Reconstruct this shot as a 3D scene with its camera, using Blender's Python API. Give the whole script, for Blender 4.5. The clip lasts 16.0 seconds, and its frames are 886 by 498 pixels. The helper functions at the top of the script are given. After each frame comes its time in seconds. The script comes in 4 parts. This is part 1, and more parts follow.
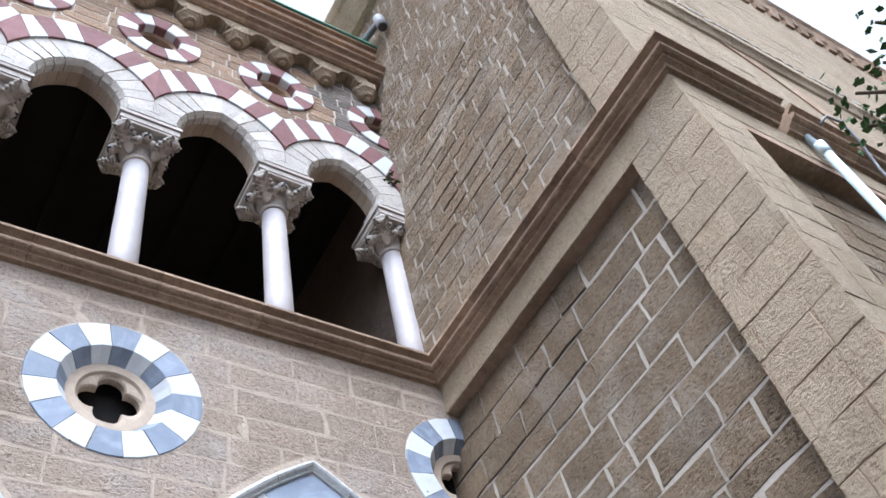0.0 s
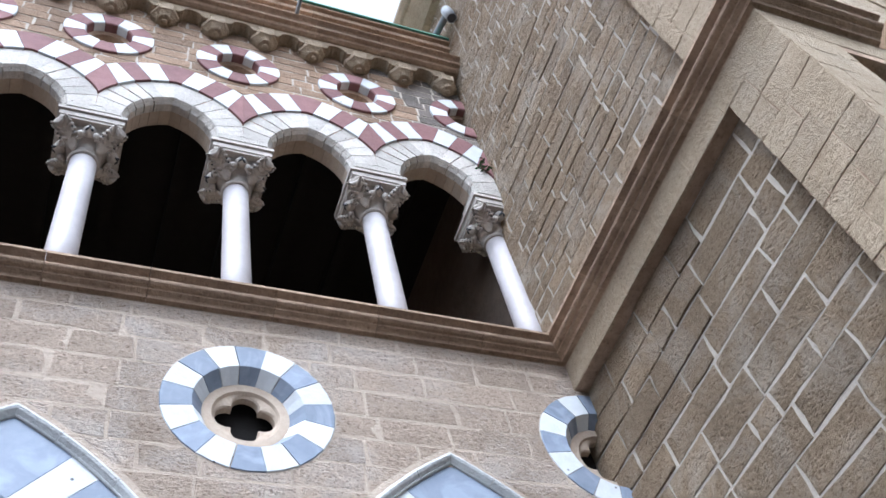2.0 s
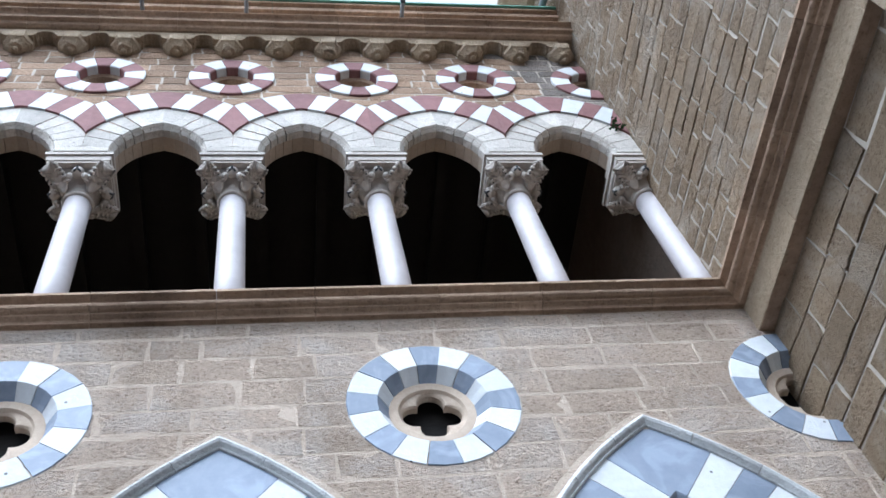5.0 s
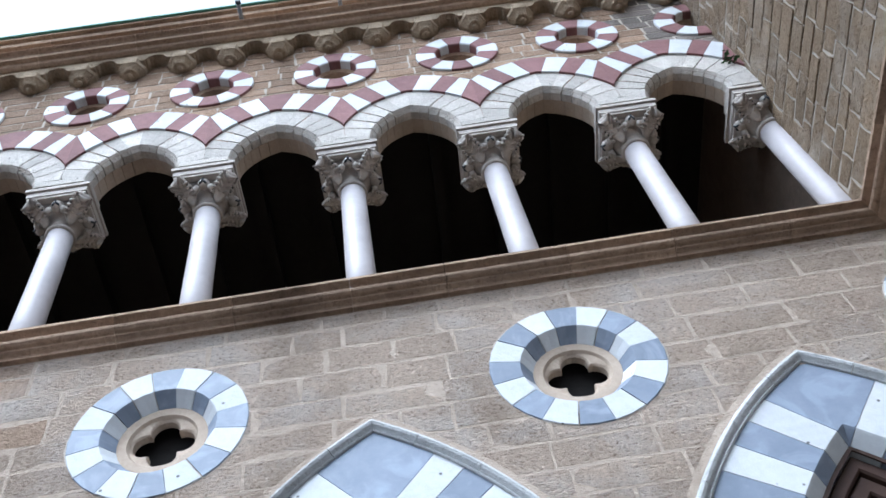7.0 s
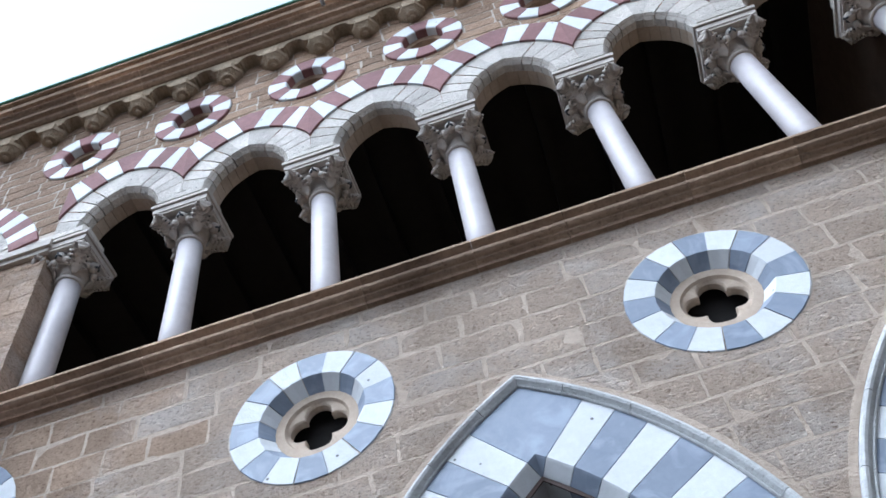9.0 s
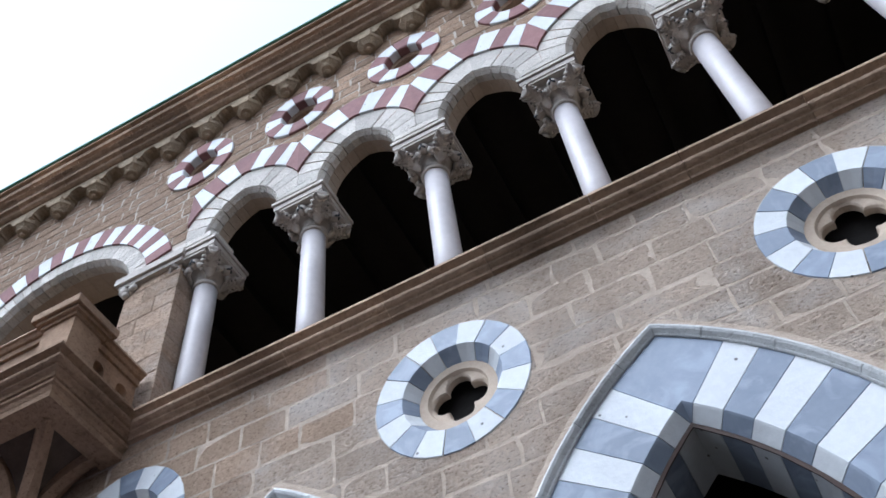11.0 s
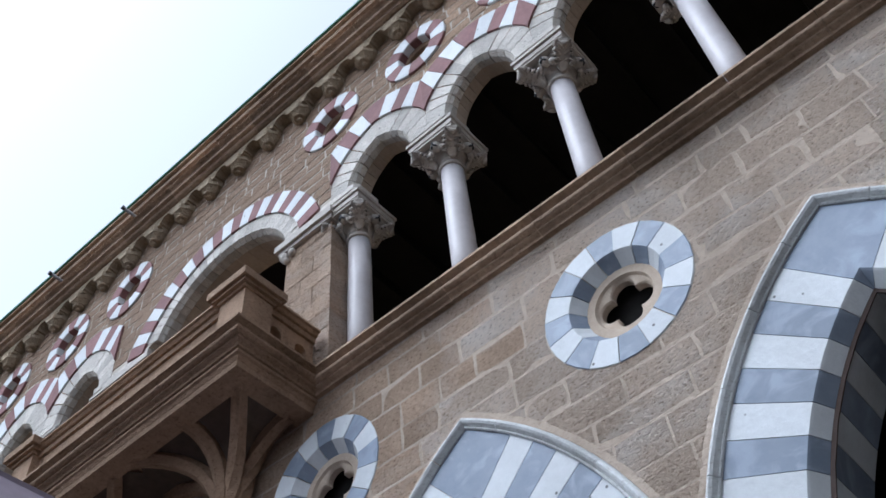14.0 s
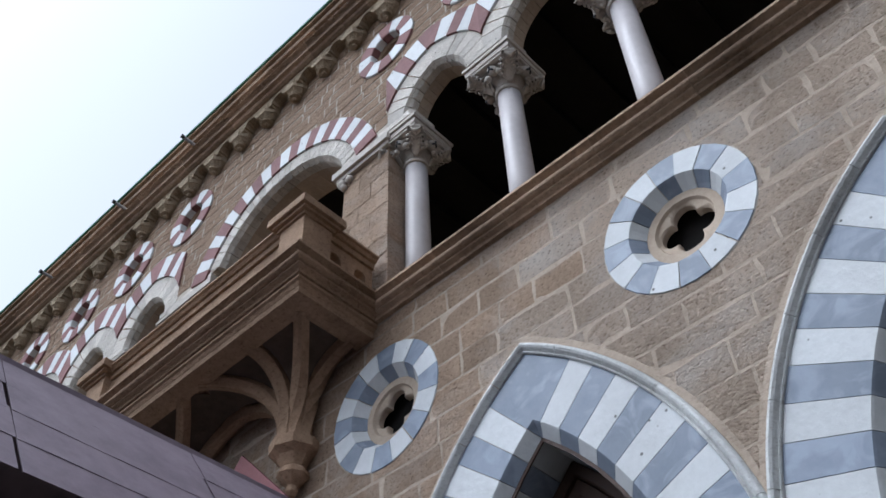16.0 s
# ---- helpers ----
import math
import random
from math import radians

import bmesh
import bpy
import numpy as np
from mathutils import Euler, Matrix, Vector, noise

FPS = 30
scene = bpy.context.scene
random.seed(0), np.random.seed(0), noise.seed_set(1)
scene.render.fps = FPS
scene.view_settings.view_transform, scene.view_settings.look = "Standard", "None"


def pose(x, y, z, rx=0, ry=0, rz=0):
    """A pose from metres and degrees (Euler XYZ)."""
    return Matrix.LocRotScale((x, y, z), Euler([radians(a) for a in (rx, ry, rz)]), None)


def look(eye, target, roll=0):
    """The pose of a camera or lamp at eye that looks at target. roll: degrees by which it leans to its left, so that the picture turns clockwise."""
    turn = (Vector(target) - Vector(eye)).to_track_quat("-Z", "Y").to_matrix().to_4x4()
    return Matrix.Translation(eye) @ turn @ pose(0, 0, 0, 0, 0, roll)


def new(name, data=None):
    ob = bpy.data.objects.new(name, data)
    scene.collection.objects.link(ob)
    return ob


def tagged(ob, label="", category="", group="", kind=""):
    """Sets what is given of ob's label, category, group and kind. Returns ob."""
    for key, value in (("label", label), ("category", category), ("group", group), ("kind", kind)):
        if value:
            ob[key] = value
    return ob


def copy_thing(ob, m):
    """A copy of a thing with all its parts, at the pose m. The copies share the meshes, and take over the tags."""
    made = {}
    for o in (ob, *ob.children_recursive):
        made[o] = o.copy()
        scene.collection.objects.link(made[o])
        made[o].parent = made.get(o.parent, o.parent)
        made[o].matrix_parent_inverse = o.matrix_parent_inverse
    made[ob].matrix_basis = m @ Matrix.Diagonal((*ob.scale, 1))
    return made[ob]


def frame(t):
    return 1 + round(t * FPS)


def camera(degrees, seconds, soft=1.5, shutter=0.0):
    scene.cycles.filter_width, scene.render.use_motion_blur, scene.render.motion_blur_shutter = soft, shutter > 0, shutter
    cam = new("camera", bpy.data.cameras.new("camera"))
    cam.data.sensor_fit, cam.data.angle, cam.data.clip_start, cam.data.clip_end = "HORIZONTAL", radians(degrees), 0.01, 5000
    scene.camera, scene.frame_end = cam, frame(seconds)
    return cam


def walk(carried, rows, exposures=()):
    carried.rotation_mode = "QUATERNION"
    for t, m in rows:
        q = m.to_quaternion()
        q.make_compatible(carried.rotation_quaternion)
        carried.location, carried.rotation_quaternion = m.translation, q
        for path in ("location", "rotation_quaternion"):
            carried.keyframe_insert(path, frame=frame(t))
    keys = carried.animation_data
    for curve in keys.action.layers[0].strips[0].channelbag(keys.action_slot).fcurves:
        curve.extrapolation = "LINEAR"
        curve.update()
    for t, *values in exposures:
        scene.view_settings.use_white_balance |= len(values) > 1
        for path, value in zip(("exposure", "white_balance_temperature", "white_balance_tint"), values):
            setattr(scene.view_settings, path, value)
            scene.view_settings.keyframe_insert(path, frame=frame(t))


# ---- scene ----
cam = camera(49.6, 16.0, soft=1.6)
# seconds, x, y, z, then the Euler turn in degrees
PATH = [
    (0, -4.374, -5.211, 1.562, 143.37, 10.04, -30.03),
    (0.5, -4.374, -5.181, 1.566, 143.76, 10.04, -27.76),
    (1, -4.374, -5.152, 1.569, 144.17, 10.33, -24.96),
    (1.5, -4.374, -5.125, 1.572, 144.54, 10.31, -22.26),
    (2, -4.374, -5.099, 1.575, 144.82, 10.22, -19.49),
    (2.5, -4.375, -5.074, 1.578, 145.05, 9.76, -17.76),
    (3, -4.376, -5.050, 1.580, 145.36, 9.72, -15.36),
    (5.5, -4.382, -4.949, 1.592, 147.00, 8.76, -2.36),
    (6, -4.384, -4.933, 1.594, 146.96, 8.10, 0.34),
    (6.5, -4.386, -4.918, 1.596, 146.91, 7.81, 3.39),
    (7, -4.388, -4.904, 1.597, 146.70, 7.33, 5.65),
    (7.5, -4.390, -4.891, 1.599, 146.52, 6.84, 8.90),
    (8, -4.393, -4.879, 1.600, 146.12, 6.47, 11.83),
    (8.5, -4.395, -4.869, 1.601, 145.88, 6.51, 14.51),
    (9, -4.398, -4.860, 1.602, 145.78, 6.57, 17.33),
    (11.5, -4.414, -4.832, 1.606, 144.50, 4.84, 30.08),
    (12, -4.418, -4.830, 1.606, 144.00, 5.06, 32.62),
    (12.5, -4.422, -4.829, 1.606, 143.26, 5.08, 34.77),
    (13, -4.426, -4.830, 1.606, 142.67, 5.25, 37.26),
    (13.5, -4.430, -4.832, 1.606, 142.02, 4.56, 39.11),
    (14, -4.434, -4.835, 1.606, 141.45, 4.25, 41.02),
    (14.5, -4.439, -4.839, 1.606, 140.74, 3.62, 42.23),
    (15, -4.443, -4.845, 1.605, 139.65, 2.91, 42.75),
    (15.5, -4.448, -4.851, 1.605, 138.47, 2.32, 43.02),
    (16, -4.453, -4.859, 1.604, 137.15, 2.01, 43.43),
]
walk(cam, [(t, pose(x, y, z, rx, ry, rz)) for t, x, y, z, rx, ry, rz in PATH], exposures=[(0, 1.61, 5420, 11), (3, 1.59, 5300, 9), (5.5, 1.45, 5250, 7), (9, 1.18, 5250, 8), (12.5, 0.96, 5450, 10), (14.2, 0.76, 5380, 9), (16, 0.65, 5560, 9)])

# ---------------- world and sun: bright overcast ----------------
SUN_EL, SUN_AZ = radians(58), radians(211)
world = bpy.data.worlds.new("overcast_sky")
scene.world = world
world.use_nodes = True
wn, wl = world.node_tree.nodes, world.node_tree.links
sky = wn.new("ShaderNodeTexSky")
sky.sky_type = 'NISHITA'
sky.sun_disc = False
sky.sun_elevation, sky.sun_rotation = SUN_EL, SUN_AZ
sky.dust_density, sky.air_density, sky.ozone_density = 4.0, 1.0, 1.0
grey = wn.new("ShaderNodeHueSaturation")
grey.inputs["Saturation"].default_value = 0.09
wl.new(sky.outputs[0], grey.inputs["Color"])
wl.new(grey.outputs[0], wn["Background"].inputs["Color"])
wn["Background"].inputs["Strength"].default_value = 0.15
sun_data = bpy.data.lights.new("sun", 'SUN')
sun_data.energy, sun_data.angle, sun_data.color = 0.7, radians(30), (1.0, 0.96, 0.9)
sun = new("sun", sun_data)
sun_from = Vector((math.sin(SUN_AZ) * math.cos(SUN_EL), math.cos(SUN_AZ) * math.cos(SUN_EL), math.sin(SUN_EL)))
sun.matrix_world = look(sun_from * 60, (0, 0, 0))


# ---------------- materials ----------------
def stone_mat(name, dark, light, rough=0.9, grain=22.0, bump=0.5, stain=0.35, spots=0.0, vary=0.18, streak=0.0, pits=0.0, mottle=0.0, bloom=(0.72, 0.66, 0.60)):
    """A mineral surface: broad patches, fine grain, pits and a tone of its own for each piece."""
    m = bpy.data.materials.new(name)
    m.use_nodes = True
    nt = m.node_tree
    n, l = nt.nodes, nt.links
    bs = n["Principled BSDF"]
    bs.inputs["Roughness"].default_value = rough
    bs.inputs["Specular IOR Level"].default_value = 0.25
    geo = n.new("ShaderNodeNewGeometry")
    info = n.new("ShaderNodeObjectInfo")
    big = n.new("ShaderNodeTexNoise")
    big.inputs["Scale"].default_value, big.inputs["Detail"].default_value, big.inputs["Roughness"].default_value = 1.7, 6, 0.62
    fine = n.new("ShaderNodeTexNoise")
    fine.inputs["Scale"].default_value, fine.inputs["Detail"].default_value, fine.inputs["Roughness"].default_value = grain, 8, 0.7
    l.new(geo.outputs["Position"], big.inputs["Vector"])
    l.new(geo.outputs["Position"], fine.inputs["Vector"])
    ramp = n.new("ShaderNodeValToRGB")
    ramp.color_ramp.elements[0].position, ramp.color_ramp.elements[1].position = 0.28, 0.72
    ramp.color_ramp.elements[0].color, ramp.color_ramp.elements[1].color = (*dark, 1), (*light, 1)
    mixv = n.new("ShaderNodeMath")
    mixv.operation = 'MULTIPLY_ADD'
    mixv.inputs[1].default_value = 0.55
    half = n.new("ShaderNodeMath")
    half.operation = 'MULTIPLY'
    half.inputs[1].default_value = 0.45
    l.new(big.outputs["Fac"], half.inputs[0])
    l.new(fine.outputs["Fac"], mixv.inputs[0])
    l.new(half.outputs[0], mixv.inputs[2])
    l.new(mixv.outputs[0], ramp.inputs[0])
    hsv = n.new("ShaderNodeHueSaturation")
    vr = n.new("ShaderNodeMapRange")
    vr.inputs["To Min"].default_value, vr.inputs["To Max"].default_value = 1 - vary, 1 + vary
    l.new(info.outputs["Random"], vr.inputs["Value"])
    l.new(vr.outputs[0], hsv.inputs["Value"])
    l.new(ramp.outputs[0], hsv.inputs["Color"])
    out = hsv.outputs[0]
    if mottle:
        mo = n.new("ShaderNodeTexNoise")
        mo.inputs["Scale"].default_value, mo.inputs["Detail"].default_value, mo.inputs["Roughness"].default_value = 1.1, 9, 0.72
        mo.inputs["Distortion"].default_value = 0.6
        l.new(geo.outputs["Position"], mo.inputs["Vector"])
        mr = n.new("ShaderNodeMapRange")
        mr.inputs["From Min"].default_value, mr.inputs["From Max"].default_value = 0.47, 0.66
        mr.inputs["To Max"].default_value = mottle
        l.new(mo.outputs["Fac"], mr.inputs["Value"])
        mx = n.new("ShaderNodeMix")
        mx.data_type = 'RGBA'
        l.new(mr.outputs[0], mx.inputs["Factor"])
        l.new(out, mx.inputs[6])
        mx.inputs[7].default_value = (*bloom, 1)
        out = mx.outputs[2]
    if stain:
        st = n.new("ShaderNodeTexNoise")
        st.inputs["Scale"].default_value, st.inputs["Detail"].default_value = 0.55, 5
        mp = n.new("ShaderNodeMapping")
        mp.inputs["Scale"].default_value = (1.9, 1.9, 0.4)
        l.new(geo.outputs["Position"], mp.inputs["Vector"])
        l.new(mp.outputs[0], st.inputs["Vector"])
        sr = n.new("ShaderNodeMapRange")
        sr.inputs["From Min"].default_value, sr.inputs["From Max"].default_value = 0.52, 0.75
        sr.inputs["To Max"].default_value = stain
        l.new(st.outputs["Fac"], sr.inputs["Value"])
        mx = n.new("ShaderNodeMix")
        mx.data_type, mx.blend_type = 'RGBA', 'MULTIPLY'
        l.new(sr.outputs[0], mx.inputs["Factor"])
        l.new(out, mx.inputs[6])
        mx.inputs[7].default_value = (0.55, 0.53, 0.52, 1)
        out = mx.outputs[2]
    if spots:
        vo = n.new("ShaderNodeTexVoronoi")
        vo.inputs["Scale"].default_value = 5.5
        l.new(geo.outputs["Position"], vo.inputs["Vector"])
        vs = n.new("ShaderNodeMapRange")
        vs.inputs["From Min"].default_value, vs.inputs["From Max"].default_value = 0.05, 0.085
        vs.inputs["To Min"].default_value, vs.inputs["To Max"].default_value = spots, 0.0
        l.new(vo.outputs["Distance"], vs.inputs["Value"])
        mx = n.new("ShaderNodeMix")
        mx.data_type = 'RGBA'
        l.new(vs.outputs[0], mx.inputs["Factor"])
        l.new(out, mx.inputs[6])
        mx.inputs[7].default_value = (0.05, 0.045, 0.04, 1)
        out = mx.outputs[2]
    if streak:
        wv = n.new("ShaderNodeTexNoise")
        wv.inputs["Scale"].default_value, wv.inputs["Detail"].default_value = 3.0, 7
        wv.inputs["Distortion"].default_value = 1.6
        l.new(geo.outputs["Position"], wv.inputs["Vector"])
        wr = n.new("ShaderNodeMapRange")
        wr.inputs["From Min"].default_value, wr.inputs["From Max"].default_value = 0.48, 0.62
        wr.inputs["To Max"].default_value = streak
        l.new(wv.outputs["Fac"], wr.inputs["Value"])
        mx = n.new("ShaderNodeMix")
        mx.data_type = 'RGBA'
        l.new(wr.outputs[0], mx.inputs["Factor"])
        l.new(out, mx.inputs[6])
        mx.inputs[7].default_value = (*[min(1, c * 1.5) for c in light], 1)
        out = mx.outputs[2]
    pit = None
    if pits:
        pm = n.new("ShaderNodeMapping")
        pm.inputs["Scale"].default_value = (1.0, 1.0, 2.1)
        pit = n.new("ShaderNodeTexNoise")
        pit.inputs["Scale"].default_value, pit.inputs["Detail"].default_value, pit.inputs["Roughness"].default_value = 25, 6, 0.68
        l.new(geo.outputs["Position"], pm.inputs["Vector"])
        l.new(pm.outputs[0], pit.inputs["Vector"])
        pr = n.new("ShaderNodeMapRange")
        pr.inputs["From Min"].default_value, pr.inputs["From Max"].default_value = 0.34, 0.46
        pr.inputs["To Min"].default_value, pr.inputs["To Max"].default_value = pits, 0.0
        l.new(pit.outputs["Fac"], pr.inputs["Value"])
        mx = n.new("ShaderNodeMix")
        mx.data_type, mx.blend_type = 'RGBA', 'MULTIPLY'
        l.new(pr.outputs[0], mx.inputs["Factor"])
        l.new(out, mx.inputs[6])
        mx.inputs[7].default_value = (0.34, 0.285, 0.24, 1)
        out = mx.outputs[2]
    l.new(out, bs.inputs["Base Color"])
    mid = n.new("ShaderNodeTexNoise")
    mid.inputs["Scale"].default_value, mid.inputs["Detail"].default_value = grain * 0.4, 4
    l.new(geo.outputs["Position"], mid.inputs["Vector"])
    both = n.new("ShaderNodeMath")
    both.operation = 'ADD'
    l.new(fine.outputs["Fac"], both.inputs[0])
    l.new(mid.outputs["Fac"], both.inputs[1])
    bp = n.new("ShaderNodeBump")
    bp.inputs["Strength"].default_value, bp.inputs["Distance"].default_value = bump, 0.05
    top = both.outputs[0]
    if pit:
        more = n.new("ShaderNodeMath")
        more.operation = 'MULTIPLY_ADD'
        more.inputs[1].default_value = 1.6
        l.new(pit.outputs["Fac"], more.inputs[0])
        l.new(top, more.inputs[2])
        top = more.outputs[0]
    l.new(top, bp.inputs["Height"])
    l.new(bp.outputs[0], bs.inputs["Normal"])
    return m


M_ASHLAR = stone_mat("tan_ashlar", (0.345, 0.262, 0.196), (0.73, 0.59, 0.465), grain=26, bump=0.95, pits=0.95, vary=0.10, mottle=0.6)
M_ASHLAR_WEST = stone_mat("warm_brown_ashlar", (0.29, 0.202, 0.138), (0.61, 0.45, 0.325), grain=22, bump=0.9, pits=0.9, vary=0.16, mottle=0.3)
M_ASHLAR_UP = stone_mat("brown_ashlar", (0.215, 0.138, 0.09), (0.45, 0.315, 0.215), grain=24, bump=0.6, vary=0.25, pits=0.6)
M_ROUGH = stone_mat("weathered_buff_stone", (0.19, 0.134, 0.083), (0.40, 0.30, 0.197), grain=20, bump=0.95, pits=0.75, mottle=0.4, bloom=(0.58, 0.52, 0.44))
M_DRESSED = stone_mat("dressed_buff_stone", (0.30, 0.228, 0.148), (0.49, 0.388, 0.272), grain=26, bump=0.6, pits=0.5, vary=0.07, mottle=0.3, bloom=(0.50, 0.43, 0.34))
M_MORTAR = stone_mat("lime_mortar", (0.40, 0.345, 0.28), (0.58, 0.515, 0.435), grain=40, bump=0.3, vary=0.0)
M_MOULD = stone_mat("brown_moulded_stone", (0.24, 0.163, 0.111), (0.57, 0.415, 0.29), grain=12, bump=0.5, stain=0.8, vary=0.2, pits=0.45)
M_STAINED = stone_mat("grey_stained_ashlar", (0.15, 0.13, 0.115), (0.28, 0.24, 0.21), grain=24, bump=0.6, vary=0.3, pits=0.6)
# kept dark so the added unseen walls bounce little light
M_BLOCKER = stone_mat("dark_light_blocker", (0.04, 0.036, 0.03), (0.085, 0.075, 0.062), grain=14, bump=0.4, stain=0.4)
M_MORTAR_N = stone_mat("worn_tan_mortar", (0.345, 0.272, 0.208), (0.58, 0.48, 0.385), grain=14.0, bump=0.5, vary=0.0, pits=0.4)
M_WHITE = stone_mat("white_limestone", (0.53, 0.545, 0.555), (0.685, 0.70, 0.71), rough=0.7, grain=14, bump=0.2, stain=0.25, spots=0.85, vary=0.07)
M_GREYM = stone_mat("blue_grey_marble", (0.16, 0.19, 0.244), (0.268, 0.303, 0.366), rough=0.5, grain=5, bump=0.05, stain=0.15, vary=0.14, streak=0.35)
M_RED = stone_mat("dull_red_sandstone", (0.165, 0.08, 0.08), (0.28, 0.145, 0.14), rough=0.8, grain=14, bump=0.25, stain=0.35, vary=0.12)
M_ARCHW = stone_mat("off_white_arch_stone", (0.46, 0.42, 0.37), (0.72, 0.68, 0.62), rough=0.8, grain=16, bump=0.5, stain=0.5, vary=0.16, spots=0.8, pits=0.4)
M_SHAFT = stone_mat("pale_marble_shaft", (0.41, 0.378, 0.375), (0.54, 0.508, 0.512), rough=0.45, grain=8, bump=0.04, stain=0.12, vary=0.05)
M_CAPITAL = stone_mat("grey_carved_stone", (0.34, 0.305, 0.27), (0.60, 0.55, 0.50), rough=0.85, grain=18, bump=0.35, stain=0.4, vary=0.08)
M_HOOD = stone_mat("grey_hood_stone", (0.43, 0.435, 0.43), (0.72, 0.725, 0.715), rough=0.75, grain=16, bump=0.4, stain=0.6, vary=0.12, pits=0.35)
M_TAN = stone_mat("cream_tracery_stone", (0.36, 0.28, 0.21), (0.52, 0.43, 0.34), rough=0.85, grain=24, bump=0.2, stain=0.3, vary=0.06)
M_BALC = stone_mat("brown_balcony_stone", (0.235, 0.15, 0.095), (0.50, 0.342, 0.228), grain=16, bump=0.6, stain=0.7, vary=0.12, pits=0.55)
# near-black: shade of the closed interiors is put into this colour
M_DARK = stone_mat("near_black_inner_shade", (0.006, 0.005, 0.0045), (0.015, 0.0125, 0.011), rough=0.9, grain=8, bump=0.2, stain=0)
# plaster taken almost to black to carry the loggia's shade
M_ROOM = stone_mat("shade_dark_plaster", (0.015, 0.013, 0.011), (0.03, 0.025, 0.021), rough=0.95, grain=6, bump=0.1, stain=0)
# brown stone with shade mixed in, for loggia end and vault webs
M_SIDE = stone_mat("shade_brown_stone", (0.06, 0.045, 0.035), (0.13, 0.097, 0.073), grain=9, bump=0.4)
M_WOOD = stone_mat("brown_painted_timber", (0.04, 0.024, 0.018), (0.08, 0.046, 0.034), rough=0.6, grain=18, bump=0.1, stain=0)
M_SHEET = stone_mat("mauve_grey_sheet", (0.15, 0.118, 0.148), (0.27, 0.222, 0.262), rough=0.6, grain=6, bump=0.12, stain=0.5, vary=0.06)
M_REDP = stone_mat("dull_red_paint", (0.16, 0.05, 0.055), (0.22, 0.075, 0.08), rough=0.6, grain=12, bump=0.1, stain=0.2)
M_PIPE = stone_mat("pale_blue_pipe_plastic", (0.50, 0.60, 0.64), (0.62, 0.72, 0.76), rough=0.4, grain=6, bump=0.03, stain=0.2)
M_ZINC = stone_mat("weathered_zinc", (0.20, 0.21, 0.22), (0.32, 0.33, 0.34), rough=0.5, grain=10, bump=0.1, stain=0.4)
# iron of the collars; also paints shade in slots and the pipe bore
M_IRON_SHADE = stone_mat("dark_iron_and_shade", (0.03, 0.035, 0.045), (0.06, 0.065, 0.075), rough=0.6, grain=12, bump=0.1, stain=0)
M_GREENEDGE = stone_mat("green_roof_felt", (0.10, 0.26, 0.19), (0.16, 0.36, 0.27), rough=0.8, grain=12, bump=0.1, stain=0)
# dark colour chosen to weaken light bounced onto undersides
M_GROUND = stone_mat("low_bounce_ground", (0.03, 0.026, 0.021), (0.065, 0.056, 0.047), grain=9, bump=0.4)
M_BARK = stone_mat("bark", (0.07, 0.05, 0.035), (0.14, 0.10, 0.07), grain=30, bump=0.6, stain=0)
M_LEAF = stone_mat("green_leaf", (0.035, 0.075, 0.022), (0.08, 0.15, 0.045), rough=0.5, grain=20, bump=0.1, stain=0, vary=0.3)
M_GLASS = bpy.data.materials.new("old_window_glass")
M_GLASS.use_nodes = True
M_GLASS.node_tree.nodes["Principled BSDF"].inputs["Base Color"].default_value = (0.10, 0.13, 0.14, 1)
M_GLASS.node_tree.nodes["Principled BSDF"].inputs["Roughness"].default_value = 0.12


# ---------------- mesh helpers ----------------
def shape(name, verts, faces, mat, parent=None, label="", smooth=False):
    me = bpy.data.meshes.new(name)
    me.from_pydata([tuple(v) for v in verts], [], faces)
    bm = bmesh.new()
    bm.from_mesh(me)
    bmesh.ops.recalc_face_normals(bm, faces=bm.faces)
    bm.to_mesh(me)
    bm.free()
    if smooth:
        me.polygons.foreach_set("use_smooth", [True] * len(me.polygons))
    me.materials.append(mat)
    ob = new(name, me)
    if parent:
        ob.parent = parent
    if label:
        tagged(ob, label)
    return ob


